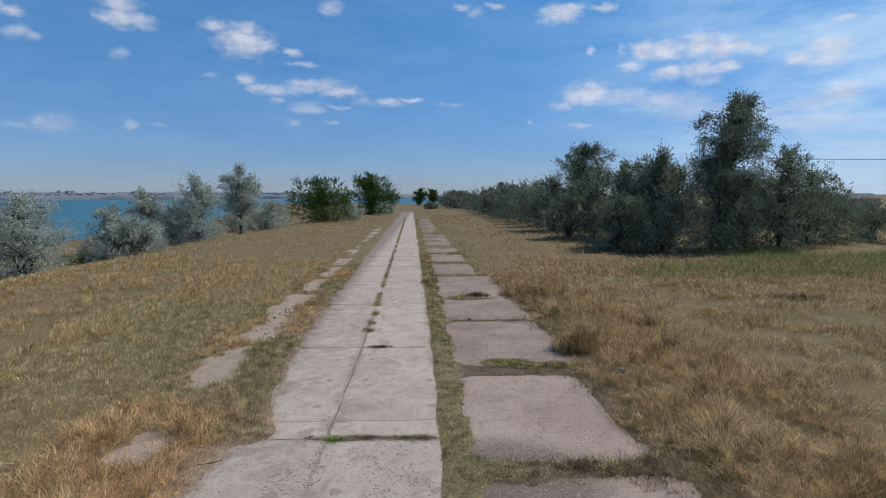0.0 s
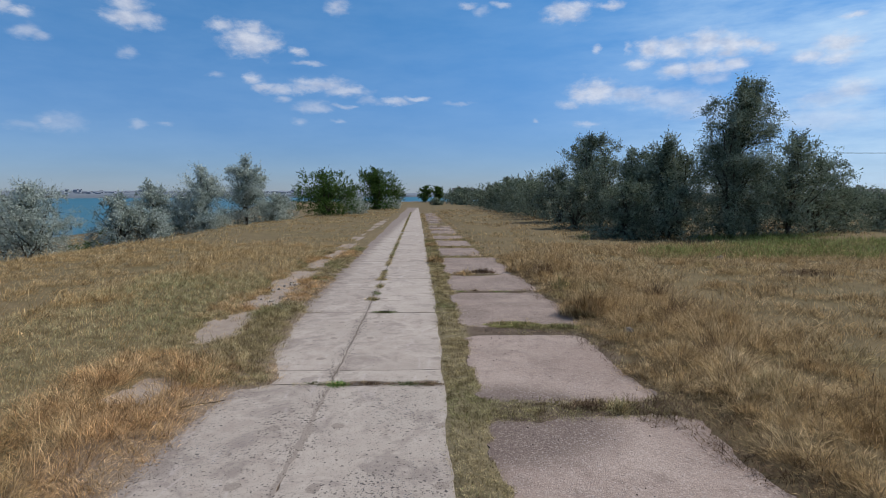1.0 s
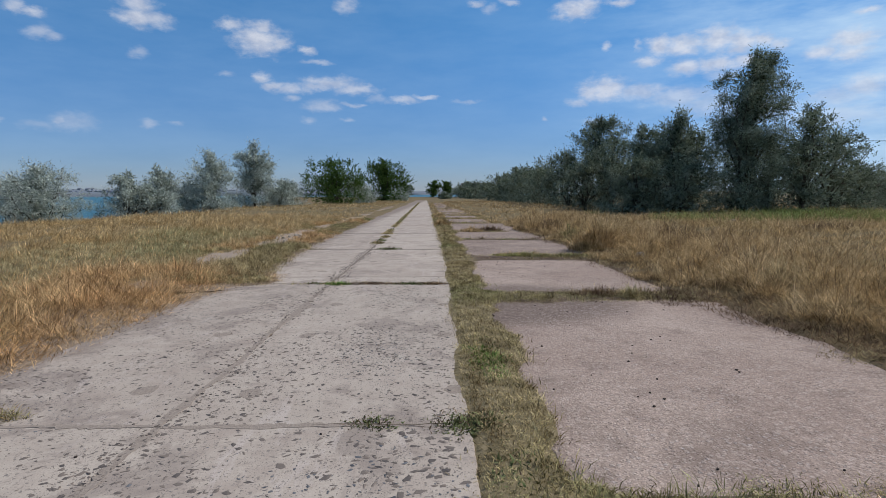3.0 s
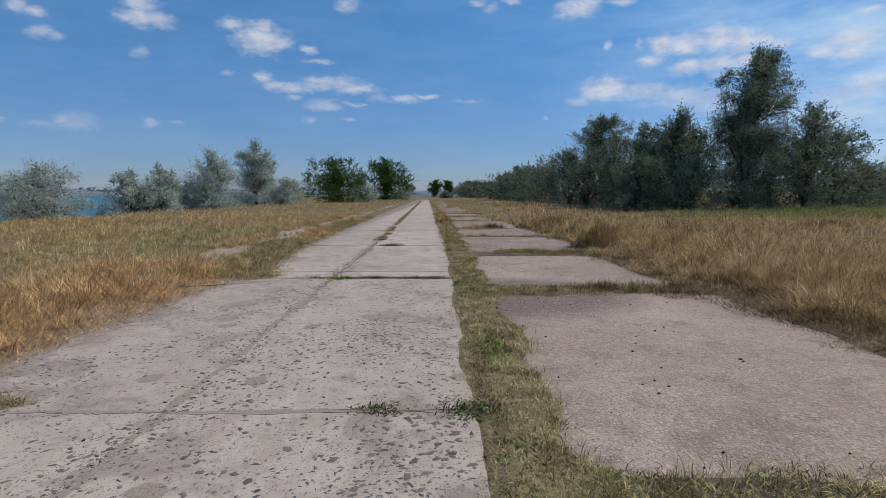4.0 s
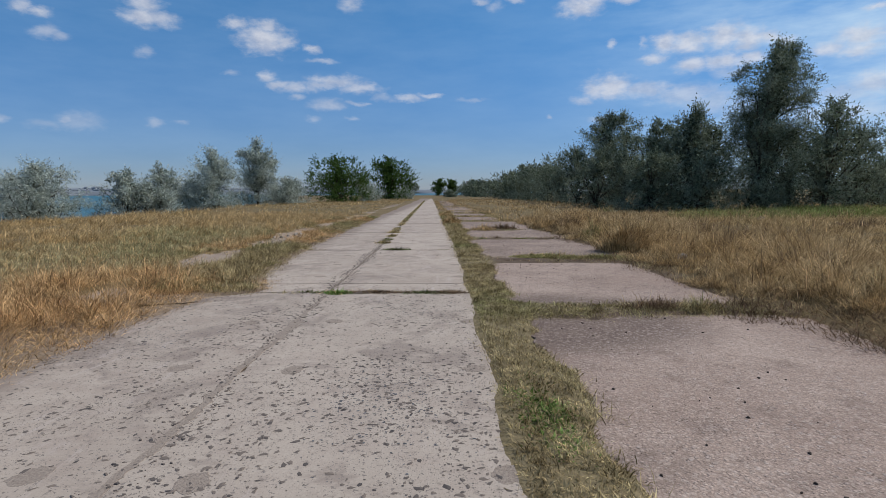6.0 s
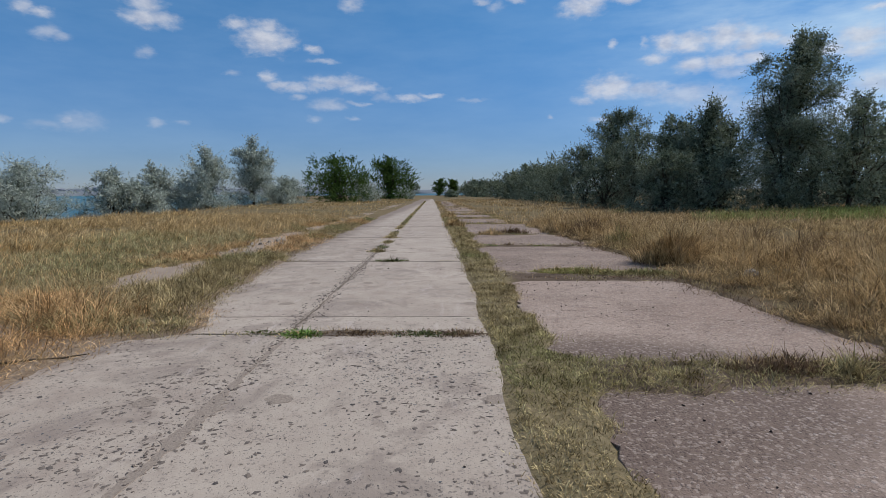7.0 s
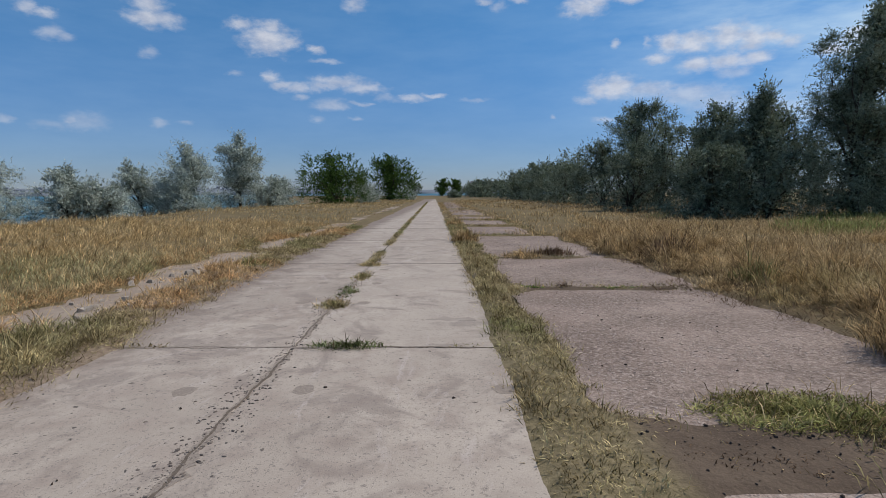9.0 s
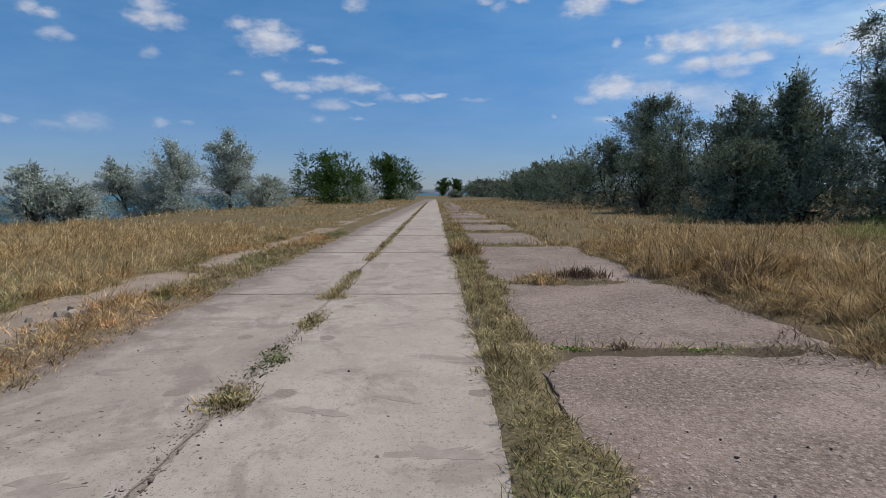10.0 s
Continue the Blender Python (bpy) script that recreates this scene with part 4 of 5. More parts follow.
def curve_to(r, a, b, sag, steps=6):
    """A wandering path from a to b."""
    t = np.linspace(0, 1, steps + 1)[:, None]
    p = np.asarray(a) + (np.asarray(b) - np.asarray(a)) * t
    p[:, 2] += (sag * np.sin(t[:, 0] * np.pi))
    p[1:-1] += r.normal(0, 0.03 * np.linalg.norm(np.asarray(b) - np.asarray(a)), (steps - 1, 3))
    return p


# crown outlines: share of the full radius at even steps of height
SHAPES = {
    "bush": (0.86, 0.97, 1.0, 0.97, 0.90, 0.78, 0.60, 0.36),
    "round": (0.50, 0.78, 0.95, 1.0, 0.95, 0.82, 0.62, 0.32),
    "tall": (0.72, 0.90, 0.95, 0.74, 0.78, 0.84, 0.62, 0.22),
    "column": (0.85, 1.0, 0.95, 0.74, 0.80, 0.80, 0.62, 0.30),
    "spire": (1.0, 1.0, 0.92, 0.78, 0.60, 0.44, 0.30, 0.16),
}


def slivers(r, p, d, size, broad):
    """Leaf blades: one slim triangle at each place p, pointing along d."""
    n = len(p)
    s = np.cross(d, r.normal(0, 1, (n, 3)))
    s /= np.linalg.norm(s, axis=1)[:, None] + 1e-9
    wd = size * broad * r.uniform(0.75, 1.25, n)
    return np.stack([p + s * wd[:, None], p + d * size[:, None], p - s * wd[:, None]], 1).reshape(-1, 3)


def unit(v):
    return v / (np.linalg.norm(v, axis=-1, keepdims=True) + 1e-9)


def build_tree(name, x, y, height, width, leaf, label, seed, leaves=8000, shape="bush", clear=0.06, stems=1, lean=(0.0, 0.0), size=0.2,
               clumps=60, droop=0.0, spray=0.5, category="tree", boughs=7):
    """A tree or shrub: stems, boughs that carry sprays of slim leaves on twigs, and a shaded leafy inside."""
    r = np.random.default_rng(seed)
    near = y < 85
    leaves, size, clumps, boughs = int(leaves * (1.9 if near else 1.45) * (1.5 if leaf is SILVER else 1.0)), max(size * 0.56, 0.0019 * y), int(clumps * 1.7), boughs + stems
    root = new(name)
    root.location = (x, y, float(ground_z(x, y)) - 0.08)
    wood_v, wood_f, count = [], [], 0

    def add(path, radii, sides):
        nonlocal count
        v, f = tube(path, radii, sides)
        wood_v.append(v)
        wood_f.append(f + count)
        count += len(v)

    def axis_at(f):
        f = np.asarray(f, float)
        return np.stack([lean[0] * f * height + 0.2 * np.sin(3 * f + seed), lean[1] * f * height + 0.2 * np.cos(2.3 * f + seed), f * height * 0.93], -1)
    base = 0.017 * height + 0.03
    trunk = axis_at(np.linspace(0, 1, 9)) - axis_at(0)
    add(trunk, base * np.linspace(1, 0.10, len(trunk)) ** 1.1, 7)
    stems_at = [trunk]
    for s in range(1, stems):
        a = r.uniform(0, 6.28)
        tip = axis_at(r.uniform(0.5, 0.8)) + np.array([math.cos(a), math.sin(a), 0]) * width * r.uniform(0.15, 0.32)
        path = curve_to(r, (0.12 * math.cos(a), 0.12 * math.sin(a), 0), tip, 0.1, 6)
        add(path, base * 0.7 * np.linspace(1, 0.12, len(path)) ** 1.1, 6)
        stems_at.append(path)
    prof = np.array(SHAPES[shape])

    def reach(f):
        return width * 0.5 * np.interp(f, np.linspace(clear, 1, len(prof)), prof)
    # boughs: the leader, then others that end at uneven heights all round
    tips = []
    for k in range(boughs):
        f = 0.97 if k == 0 else r.uniform(0.42, 0.95) if shape != "bush" else r.uniform(0.40, 0.97)
        a = k * 2.4 + r.uniform(-0.5, 0.5) + seed
        tip = axis_at(f) * (1, 1, 0) + (math.cos(a) * reach(f) * (0.12 if k == 0 else r.uniform(0.75, 1.08)), math.sin(a) * reach(f) * (0.12 if k == 0 else r.uniform(0.75, 1.08)), f * height * 0.95)
        path = stems_at[k % len(stems_at)]
        low = f * (0.22 if shape == "bush" else 0.45)
        start = path[int(np.argmin(np.abs(path[:, 2] - low * height)))]
        limb = curve_to(r, start, tip, 0.05 * height, 5)
        add(limb, np.linspace(0.42 * base, 0.012, len(limb)), 5)
        tips.append(limb)
    # clumps gather round the boughs, thinning to their tips, and fill the skirt of the crown
    mids, fk = [], []
    for k in range(clumps):
        if r.uniform() < 0.52:
            limb = tips[r.integers(0, boughs)]
            t = r.uniform(0.25, 1.0) ** 0.75
            c = np.array([np.interp(t, np.linspace(0, 1, len(limb)), limb[:, j]) for j in range(3)])
            c = c + r.normal(0, 1, 3) * (width * 0.15 * (1.08 - t)) + r.normal(0, 0.12, 3)
        else:
            f = clear + (0.88 - clear) * r.uniform() ** 1.15
            a = r.uniform(0, 6.28)
            c = axis_at(f) * (1, 1, 0) + np.array([math.cos(a), math.sin(a), 0]) * reach(f) * r.uniform(0.45, 1.0) ** 0.6 + (0, 0, f * height * 0.95)
        c[2] = max(c[2], 0.15)
        mids.append(c)
        fk.append(c[2] / height)
    mids, fk = np.array(mids), np.array(fk)
    share = r.uniform(0.5, 1.6, clumps)
    share = np.maximum((share / share.sum() * leaves).astype(int), 6)
    vs = []
    for c, k, f in zip(mids, share, fk):
        path = tips[int(np.argmin([np.abs(b - c).sum(1).min() for b in tips]))]
        j = int(np.argmin(np.linalg.norm(path - c, axis=1) + 0.5 * np.maximum(path[:, 2] - c[2] + 0.3, 0)))
        limb = np.stack([path[j], (path[j] + c) / 2 + r.normal(0, 0.06, 3), c])
        if y < 70:
            add(limb, (0.022 + 0.05 * base, 0.014, 0.006), 3)
        cr = spray * r.uniform(0.7, 1.35) * (1.05 - 0.4 * f)
        twigs = max(4, k // 15)
        outward = unit((c - axis_at(f)) * (1, 1, 0.25))
        d = unit(outward * 0.55 + r.normal(0, 0.62, (twigs, 3)) + (0, 0, 0.55 - 1.15 * droop))
        ln = cr * np.where(r.uniform(0, 1, twigs) < 0.12, r.uniform(1.2, 1.8, twigs), r.uniform(0.45, 1.15, twigs))
        foot = c + r.normal(0, 0.42 * cr, (twigs, 3)) * (1, 1, 0.8)
        w = r.integers(0, twigs, k)
        t = r.uniform(0.0, 1.0, k)
        p = foot[w] + d[w] * (ln[w] * t)[:, None] + r.normal(0, 0.022 + 0.05 * cr, (k, 3)) * (1.15 - t)[:, None]
        p[:, 2] -= droop * 0.75 * (ln[w] * t) ** 2
        way = unit(d[w] * 0.9 + r.normal(0, 0.55, (k, 3)) - (0, 0, 0.9 * droop))
        vs.append(slivers(r, p, way, size * r.uniform(0.55, 1.3, k), 0.235))
    # the inside of the crown: fewer, larger sprays, deep behind the outer ones
    k = int(leaves * 0.17)
    i = r.integers(0, clumps, k)
    core = axis_at(fk[i]) * (1, 1, 0) + (0, 0, 1) * mids[i] * (0, 0, 1)
    p = core + (mids[i] - core) * r.uniform(0.0, 0.74, (k, 1)) + r.normal(0, 0.22 * spray + 0.08, (k, 3)) - (0, 0, 0.15)
    vs.append(slivers(r, p, unit(r.normal(0, 1, (k, 3)) + (0, 0, 0.3)), np.maximum(size * 2.1, 0.2) * r.uniform(0.7, 1.2, k), 0.30))
    v = np.concatenate(vs)
    v[:, 2] = np.maximum(v[:, 2], 0.05)
    i = np.arange(len(v) // 3)[:, None] * 3
    scale = np.array([1, 1, height / np.quantile(v[:, 2], 0.9992)])
    child("trunk", np_mesh("trunk", np.concatenate(wood_v) * scale, [np.concatenate(wood_f)], BARK, True), root)
    child("crown", np_mesh("crown", v * scale, [i + [[0, 1, 2]]], leaf), root)
    return tagged(root, label, category)


SIL = "silvery grey-green olive tree standing in dry grass"
BUS = "low silvery grey shrub standing in dry grass"
DRK = "dark green leafy tree standing in dry grass"
OLV = "dusky olive-green tree in the dense thicket"
# sea side
for k, (x, y, h, w, mat, n, lab, kw) in enumerate([
    (-40.2, 55.5, 9.2, 10.4, SILVER, 19000, SIL, dict(boughs=9, shape="bush", clear=0.0, clumps=100, spray=0.85, stems=3)),
    (-46.5, 60.0, 8.6, 6.0, SILVER, 7000, SIL, dict(shape="bush", clear=0.0, clumps=50, spray=0.8)),
    (-26.6, 47.6, 5.3, 5.4, SILVER, 9000, BUS, dict(shape="bush", clear=0.0, stems=5, clumps=60, spray=0.6)),
    (-24.6, 48.8, 3.6, 4.4, SILVER, 6000, BUS, dict(shape="bush", clear=0.0, stems=4, clumps=40, spray=0.6)),
    (-34.6, 73.5, 8.8, 6.0, SILVER, 7000, SIL, dict(shape="column", clear=0.12, clumps=50, lean=(-0.26, 0), spray=0.75)),
    (-32.4, 74.0, 6.4, 5.6, SILVER, 6000, SIL, dict(shape="bush", clear=0.0, clumps=45, spray=0.8, stems=3)),
    (-26.5, 68.0, 3.0, 3.6, SILVER, 4000, BUS, dict(shape="bush", clear=0.0, clumps=35, spray=0.7, stems=3)),
    (-28.0, 70.8, 9.3, 7.2, SILVER, 12000, SIL, dict(shape="tall", clear=0.02, clumps=80, spray=0.9, lean=(-0.02, 0))),
    (-24.4, 76.5, 10.5, 7.0, SILVER, 12000, SIL, dict(shape="column", clear=0.02, clumps=80, spray=0.9, stems=2)),
    (-21.4, 80.0, 4.6, 6.0, SILVER, 5000, BUS, dict(shape="bush", clear=0.0, stems=3, clumps=40, spray=0.8)),
    (-24.5, 92.0, 5.0, 7.0, SILVER, 4000, BUS, dict(shape="bush", clear=0.0, stems=3, clumps=40, spray=0.9)),
    (-17.3, 98.0, 8.7, 12.5, GREEN, 16000, DRK, dict(boughs=11, shape="bush", clear=0.0, stems=3, clumps=110, spray=1.0)),
    (-13.4, 106.0, 5.0, 6.0, SILVER, 4000, BUS, dict(shape="bush", clear=0.0, stems=3, clumps=40, spray=0.9)),
    (-11.8, 139.0, 11.2, 13.5, GREEN, 14000, DRK, dict(boughs=11, shape="bush", clear=0.02, stems=2, clumps=100, spray=1.3)),
    (-11.0, 160.0, 4.0, 9.0, SILVER, 3000, BUS, dict(shape="bush", clear=0.0, stems=3, clumps=30, spray=1.0)),
    (-13.5, 262.0, 8.0, 8.0, OLIVE, 2000, DRK, dict(shape="round", stems=2, clumps=40, spray=1.2, size=0.6)),
    (0.2, 300.0, 9.8, 7.5, GREEN, 2200, DRK, dict(shape="round", clear=0.12, clumps=40, spray=1.2, size=0.6)),
    (7.2, 303.0, 9.4, 6.8, GREEN, 2200, DRK, dict(shape="round", clear=0.16, clumps=40, spray=1.2, size=0.6)),
    (5.0, 215.0, 3.2, 5.5, OLIVE, 2000, BUS, dict(shape="bush", clear=0.0, stems=3, clumps=25, spray=0.9)),
    (-52.0, 92.0, 2.4, 5.0, GREEN, 2000, "low green shrub on the slope to the sea", dict(shape="bush", clear=0.0, stems=3, clumps=25)),
    (-38.0, 62.0, 2.0, 5.0, GREEN, 2500, "low green shrub on the slope to the sea", dict(shape="bush", clear=0.0, stems=3, clumps=25)),
]):
    build_tree("shrub" if lab.startswith("low") else "tree", x, y, h, w, mat, lab, 40 + k, n, category="shrub" if lab.startswith("low") else "tree", **kw)
# thicket on the land side
for k, (x, y, h, w, n, kw) in enumerate([
    (26.0, 39.6, 12.7, 6.7, 54000, dict(boughs=11, shape="tall", clear=0.06, clumps=130, size=0.16, droop=0.35, spray=0.75, lean=(0.02, 0), stems=3)),
    (18.0, 41.4, 5.1, 5.2, 12000, dict(shape="bush", clear=0.0, stems=4, clumps=70, spray=0.6)),
    (22.0, 43.6, 8.9, 5.6, 12000, dict(shape="spire", clumps=70, spray=0.65, stems=2)),
    (19.7, 44.8, 7.9, 5.2, 9000, dict(shape="spire", clear=0.0, clumps=60, spray=0.65, stems=2)),
    (24.3, 45.5, 8.0, 6.0, 9000, dict(shape="bush", clear=0.0, clumps=60, spray=0.65, stems=2)),
    (21.5, 41.0, 5.8, 6.5, 10000, dict(shape="bush", clear=0.0, stems=3, clumps=60, spray=0.65)),
    (24.0, 51.0, 8.8, 6.5, 9000, dict(shape="spire", clumps=60, spray=0.7)),
    (28.6, 41.0, 6.4, 6.6, 9000, dict(shape="bush", clear=0.0, stems=3, clumps=60, spray=0.7)),
    (31.0, 40.5, 8.6, 8.2, 16000, dict(clear=0.0, shape="bush", clumps=80, spray=0.75, stems=2, droop=0.1)),
    (35.5, 43.5, 7.4, 6.5, 9000, dict(shape="bush", clear=0.0, stems=3, clumps=60, spray=0.75)),
    (40.0, 46.5, 5.2, 6.0, 7000, dict(shape="bush", clear=0.0, stems=3, clumps=45, spray=0.75)),
    (46.5, 50.0, 4.6, 6.5, 7000, dict(shape="bush", clear=0.0, stems=3, clumps=45, spray=0.75)),
    (49.0, 46.5, 7.2, 6.0, 7000, dict(shape="round", stems=2, clumps=45, spray=0.8)),
    (17.4, 54.0, 6.2, 6.0, 9000, dict(shape="bush", clear=0.0, stems=3, clumps=60, spray=0.7)),
    (20.5, 56.0, 8.2, 7.0, 9000, dict(shape="bush", clear=0.0, stems=2, clumps=60, spray=0.75)),
    (22.2, 52.5, 8.1, 6.8, 12000, dict(shape="bush", clear=0.0, clumps=60, spray=0.7, stems=3)),
    (23.0, 68.5, 11.6, 10.0, 22000, dict(clear=0.0, boughs=10, shape="bush", clumps=90, spray=0.85, stems=2)),
    (18.6, 67.0, 7.4, 7.0, 9000, dict(shape="bush", clear=0.0, stems=3, clumps=60, spray=0.8)),
    (18.8, 78.0, 7.2, 7.5, 7000, dict(shape="bush", clear=0.0, stems=3, clumps=60, spray=0.8)),
    (19.0, 88.0, 6.8, 8.5, 7000, dict(shape="bush", clear=0.0, stems=3, clumps=60, spray=0.9, size=0.26)),
    (20.2, 99.0, 7.6, 9.0, 7000, dict(shape="bush", clear=0.0, stems=3, clumps=60, spray=0.9, size=0.28)),
    (19.6, 111.0, 7.8, 9.5, 7000, dict(shape="bush", clear=0.0, stems=3, clumps=60, spray=1.0, size=0.3)),
    (20.6, 125.0, 8.2, 10.0, 7000, dict(shape="bush", clear=0.0, stems=3, clumps=60, spray=1.0, size=0.32)),
    (19.8, 142.0, 7.8, 11.0, 6000, dict(shape="bush", clear=0.0, stems=3, clumps=50, spray=1.1, size=0.36)),
    (21.0, 165.0, 7.4, 12.0, 5000, dict(shape="bush", clear=0.0, stems=3, clumps=45, spray=1.2, size=0.42)),
    (16.0, 222.0, 7.8, 13.0, 4000, dict(shape="bush", clear=0.0, stems=3, clumps=40, spray=1.3, size=0.5)),
    (15.5, 252.0, 7.8, 14.0, 4000, dict(shape="bush", clear=0.0, stems=3, clumps=40, spray=1.3, size=0.55)),
    (17.5, 282.0, 8.0, 15.0, 4000, dict(shape="bush", clear=0.0, stems=3, clumps=40, spray=1.3, size=0.55)),
    (20.0, 192.0, 6.8, 12.0, 4000, dict(shape="bush", clear=0.0, stems=3, clumps=40, spray=1.2, size=0.46)),
    (30.0, 60.0, 8.0, 8.0, 6000, dict(shape="bush", clear=0.0, stems=3, clumps=50, spray=0.9, size=0.26)),
    (38.0, 62.0, 7.0, 8.0, 5000, dict(shape="bush", clear=0.0, stems=3, clumps=45, spray=0.9, size=0.26)),
    (52.0, 72.0, 5.0, 9.0, 4000, dict(shape="bush", clear=0.0, stems=3, clumps=40, spray=1.0, size=0.3)),
    (66.0, 84.0, 5.2, 10.0, 4000, dict(shape="bush", clear=0.0, stems=3, clumps=40, spray=1.0, size=0.32)),
    (80.0, 96.0, 5.6, 11.0, 4000, dict(shape="bush", clear=0.0, stems=3, clumps=40, spray=1.1, size=0.34)),
]):
    low = h < 5.5
    build_tree("shrub" if low else "tree", x, y, h, w, DUSKY if y > 52 else OLIVE, "low dusky green shrub at the edge of the thicket" if low else OLV, 180 + k, n,
               category="shrub" if low else "tree", **kw)


# ================= far buildings and power line =================
def block(x0, x1, y0, y1, z0, z1):
    bm = bmesh.new()
    bmesh.ops.create_cube(bm, size=1)
    for v in bm.verts:
        v.co = ((x0 + x1) / 2 + v.co.x * (x1 - x0), (y0 + y1) / 2 + v.co.y * (y1 - y0), (z0 + z1) / 2 + v.co.z * (z1 - z0))
    return bm


def part(name, bm, mat, parent, label=""):
    me = bpy.data.meshes.new(name)
    bm.to_mesh(me)
    bm.free()
    me.materials.append(mat)
    return child(name, me, parent, label)


def build_house(x, y, w, d, h, rise, label):
    """A house with walls, a gabled roof with eaves, a chimney, a door and windows."""
    root = new("house")
    root.location = (x, y, float(ground_z(x, y)) - 0.2)
    part("wall", block(-w / 2, w / 2, -d / 2, d / 2, 0, h), PLASTER, root)
    bm = bmesh.new()
    e = 0.5
    v = [bm.verts.new(c) for c in ((-w / 2 - e, -d / 2 - e, h), (w / 2 + e, -d / 2 - e, h), (w / 2 + e, d / 2 + e, h), (-w / 2 - e, d / 2 + e, h), (-w / 2 - e, 0, h + rise), (w / 2 + e, 0, h + rise))]
    for f in ((0, 1, 5, 4), (2, 3, 4, 5), (0, 4, 3), (1, 2, 5), (3, 2, 1, 0)):
        bm.faces.new([v[i] for i in f])
    roof = part("roof", bm, ROOFING, root, "dark grey gabled roof")
    part("chimney", block(-w * 0.2 - 0.4, -w * 0.2 + 0.4, -0.4, 0.4, h + rise * 0.5, h + rise + 1.0), PLASTER, roof)
    for k in range(3):
        part("window", block(-w * 0.36 + k * w * 0.27, -w * 0.36 + k * w * 0.27 + 1.3, -d / 2 - 0.05, -d / 2 + 0.05, 1.0, 2.4), ROOFING, root)
    part("door", block(w * 0.36, w * 0.36 + 0.95, -d / 2 - 0.06, -d / 2 + 0.05, 0, 2.1), POLE, root)
    return tagged(root, label, "house")


build_house(22.0, 318.0, 11.5, 9.0, 5.0, 3.2, "brick house with a dark roof far behind the trees")
build_house(122.0, 146.0, 9.0, 7.0, 4.6, 1.4, "small building with a dark roof far behind shrubs")


def build_pole(x, y, h):
    root = new("utility_pole")
    root.location = (x, y, float(ground_z(x, y)) - 0.3)
    v, f = tube([(0, 0, 0), (0, 0, h / 2), (0, 0, h)], (0.16, 0.14, 0.11), 10)
    child("pole", np_mesh("pole", v, [f], POLE, True), root)
    part("crossarm", block(-0.06, 0.06, -1.0, 1.0, h - 0.9, h - 0.75), POLE, root)
    return tagged(root, "grey timber utility pole standing beyond the thicket", "utility pole", "utility poles beyond the thicket")


POLES = [(62.0, 104.0), (118.0, 108.0)]
for px, py in POLES:
    build_pole(px, py, 13.4)
for side in (-0.9, 0.0, 0.9):
    (ax, ay), (bx, by) = POLES
    t = np.linspace(0, 1, 24)
    za, zb = float(ground_z(ax, ay)) + 12.4, float(ground_z(bx, by)) + 13.0
    path = np.stack([ax + (bx - ax) * t, ay + side + (by - ay) * t, za + (zb - za) * t - 1.3 * 4 * t * (1 - t) * 0.4], 1)
    v, f = tube(path, np.full(24, 0.016), 5)
    tagged(new("power_cable", np_mesh("power_cable", v, [f], WIRE)), "thin dark power cable strung between two poles", "cable", "power cables")


# ================= grass =================
def blades(r, x, y, z, height, width, lean, bend):
    """Grass blades: bent ribbons tapering to a tip. All arguments are arrays."""
    k = len(x)
    a = r.uniform(0, 2 * np.pi, k)
    side = np.stack([np.cos(a), np.sin(a), np.zeros(k)], 1) * width[:, None]
    p0 = np.stack([x, y, z], 1)
    d1 = np.stack([lean[:, 0], lean[:, 1], np.ones(k)], 1)
    d1 /= np.linalg.norm(d1, axis=1)[:, None]
    d2 = d1 + np.stack([lean[:, 0] * bend, lean[:, 1] * bend, -0.30 * bend], 1)
    d2 /= np.linalg.norm(d2, axis=1)[:, None]
    p1 = p0 + d1 * (height * 0.55)[:, None]
    p2 = p1 + d2 * (height * 0.45)[:, None]
    v = np.stack([p0, p1 - side, p1 + side, p2], 1).reshape(-1, 3)
    i = np.arange(k)[:, None] * 4
    return v, i + [[0, 2, 1]], i + [[1, 2, 3]]


def in_sight(x, y):
    """The wedge of land that opens ahead of the walk."""
    return np.abs(x - 1.6) < 1.0 * (y + 4.6) + 1.5


def grow(name, label, mat, tufts, per, height, spread, lean, seed, width=0.0035, wind=(0.2, 0.0), far=0.00014, level=None, kind="stuff"):
    """Grass in tufts: places (x, y) of the tufts, blades in each, their height (array or number)."""
    r = np.random.default_rng(seed)
    tx, ty = tufts
    k = len(tx)
    th = np.broadcast_to(height, (k,)) * r.uniform(0.5, 1.3, k)
    tl = r.normal(0, lean * 0.6, (k, 2)) + np.array(wind)
    i = np.repeat(np.arange(k), per)
    n = len(i)
    off = r.normal(0, 1, (n, 2)) * np.broadcast_to(spread, (k,))[i][:, None]
    x, y = tx[i] + off[:, 0], ty[i] + off[:, 1]
    h = th[i] * r.uniform(0.45, 1.15, n)
    w = (width + far * np.maximum(y - 3, 0)) * r.uniform(0.6, 1.3, n)
    ln = tl[i] + r.normal(0, lean, (n, 2)) + 0.5 * off / (np.broadcast_to(spread, (k,))[i][:, None] + 0.02) * lean
    z = ground_z(x, y) if level is None else np.maximum(ground_z(x, y), level(x, y))
    v, q, t = blades(r, x, y, z - 0.015, h, w, ln, r.uniform(0.2, 1.7, n))
    return tagged(new(name, np_mesh(name, v, [q, t], mat)), label, "grass" if kind else "", kind=kind)


def spots(r, n, x0, x1, y0, y1, power=1.0, keep=None):
    x = r.uniform(x0, x1, n)
    y = y0 + (y1 - y0) * r.uniform(0, 1, n) ** power
    x = x + drift(y)
    ok = in_sight(x, y)
    if keep is not None:
        ok &= keep(x, y)
    return x[ok], y[ok]


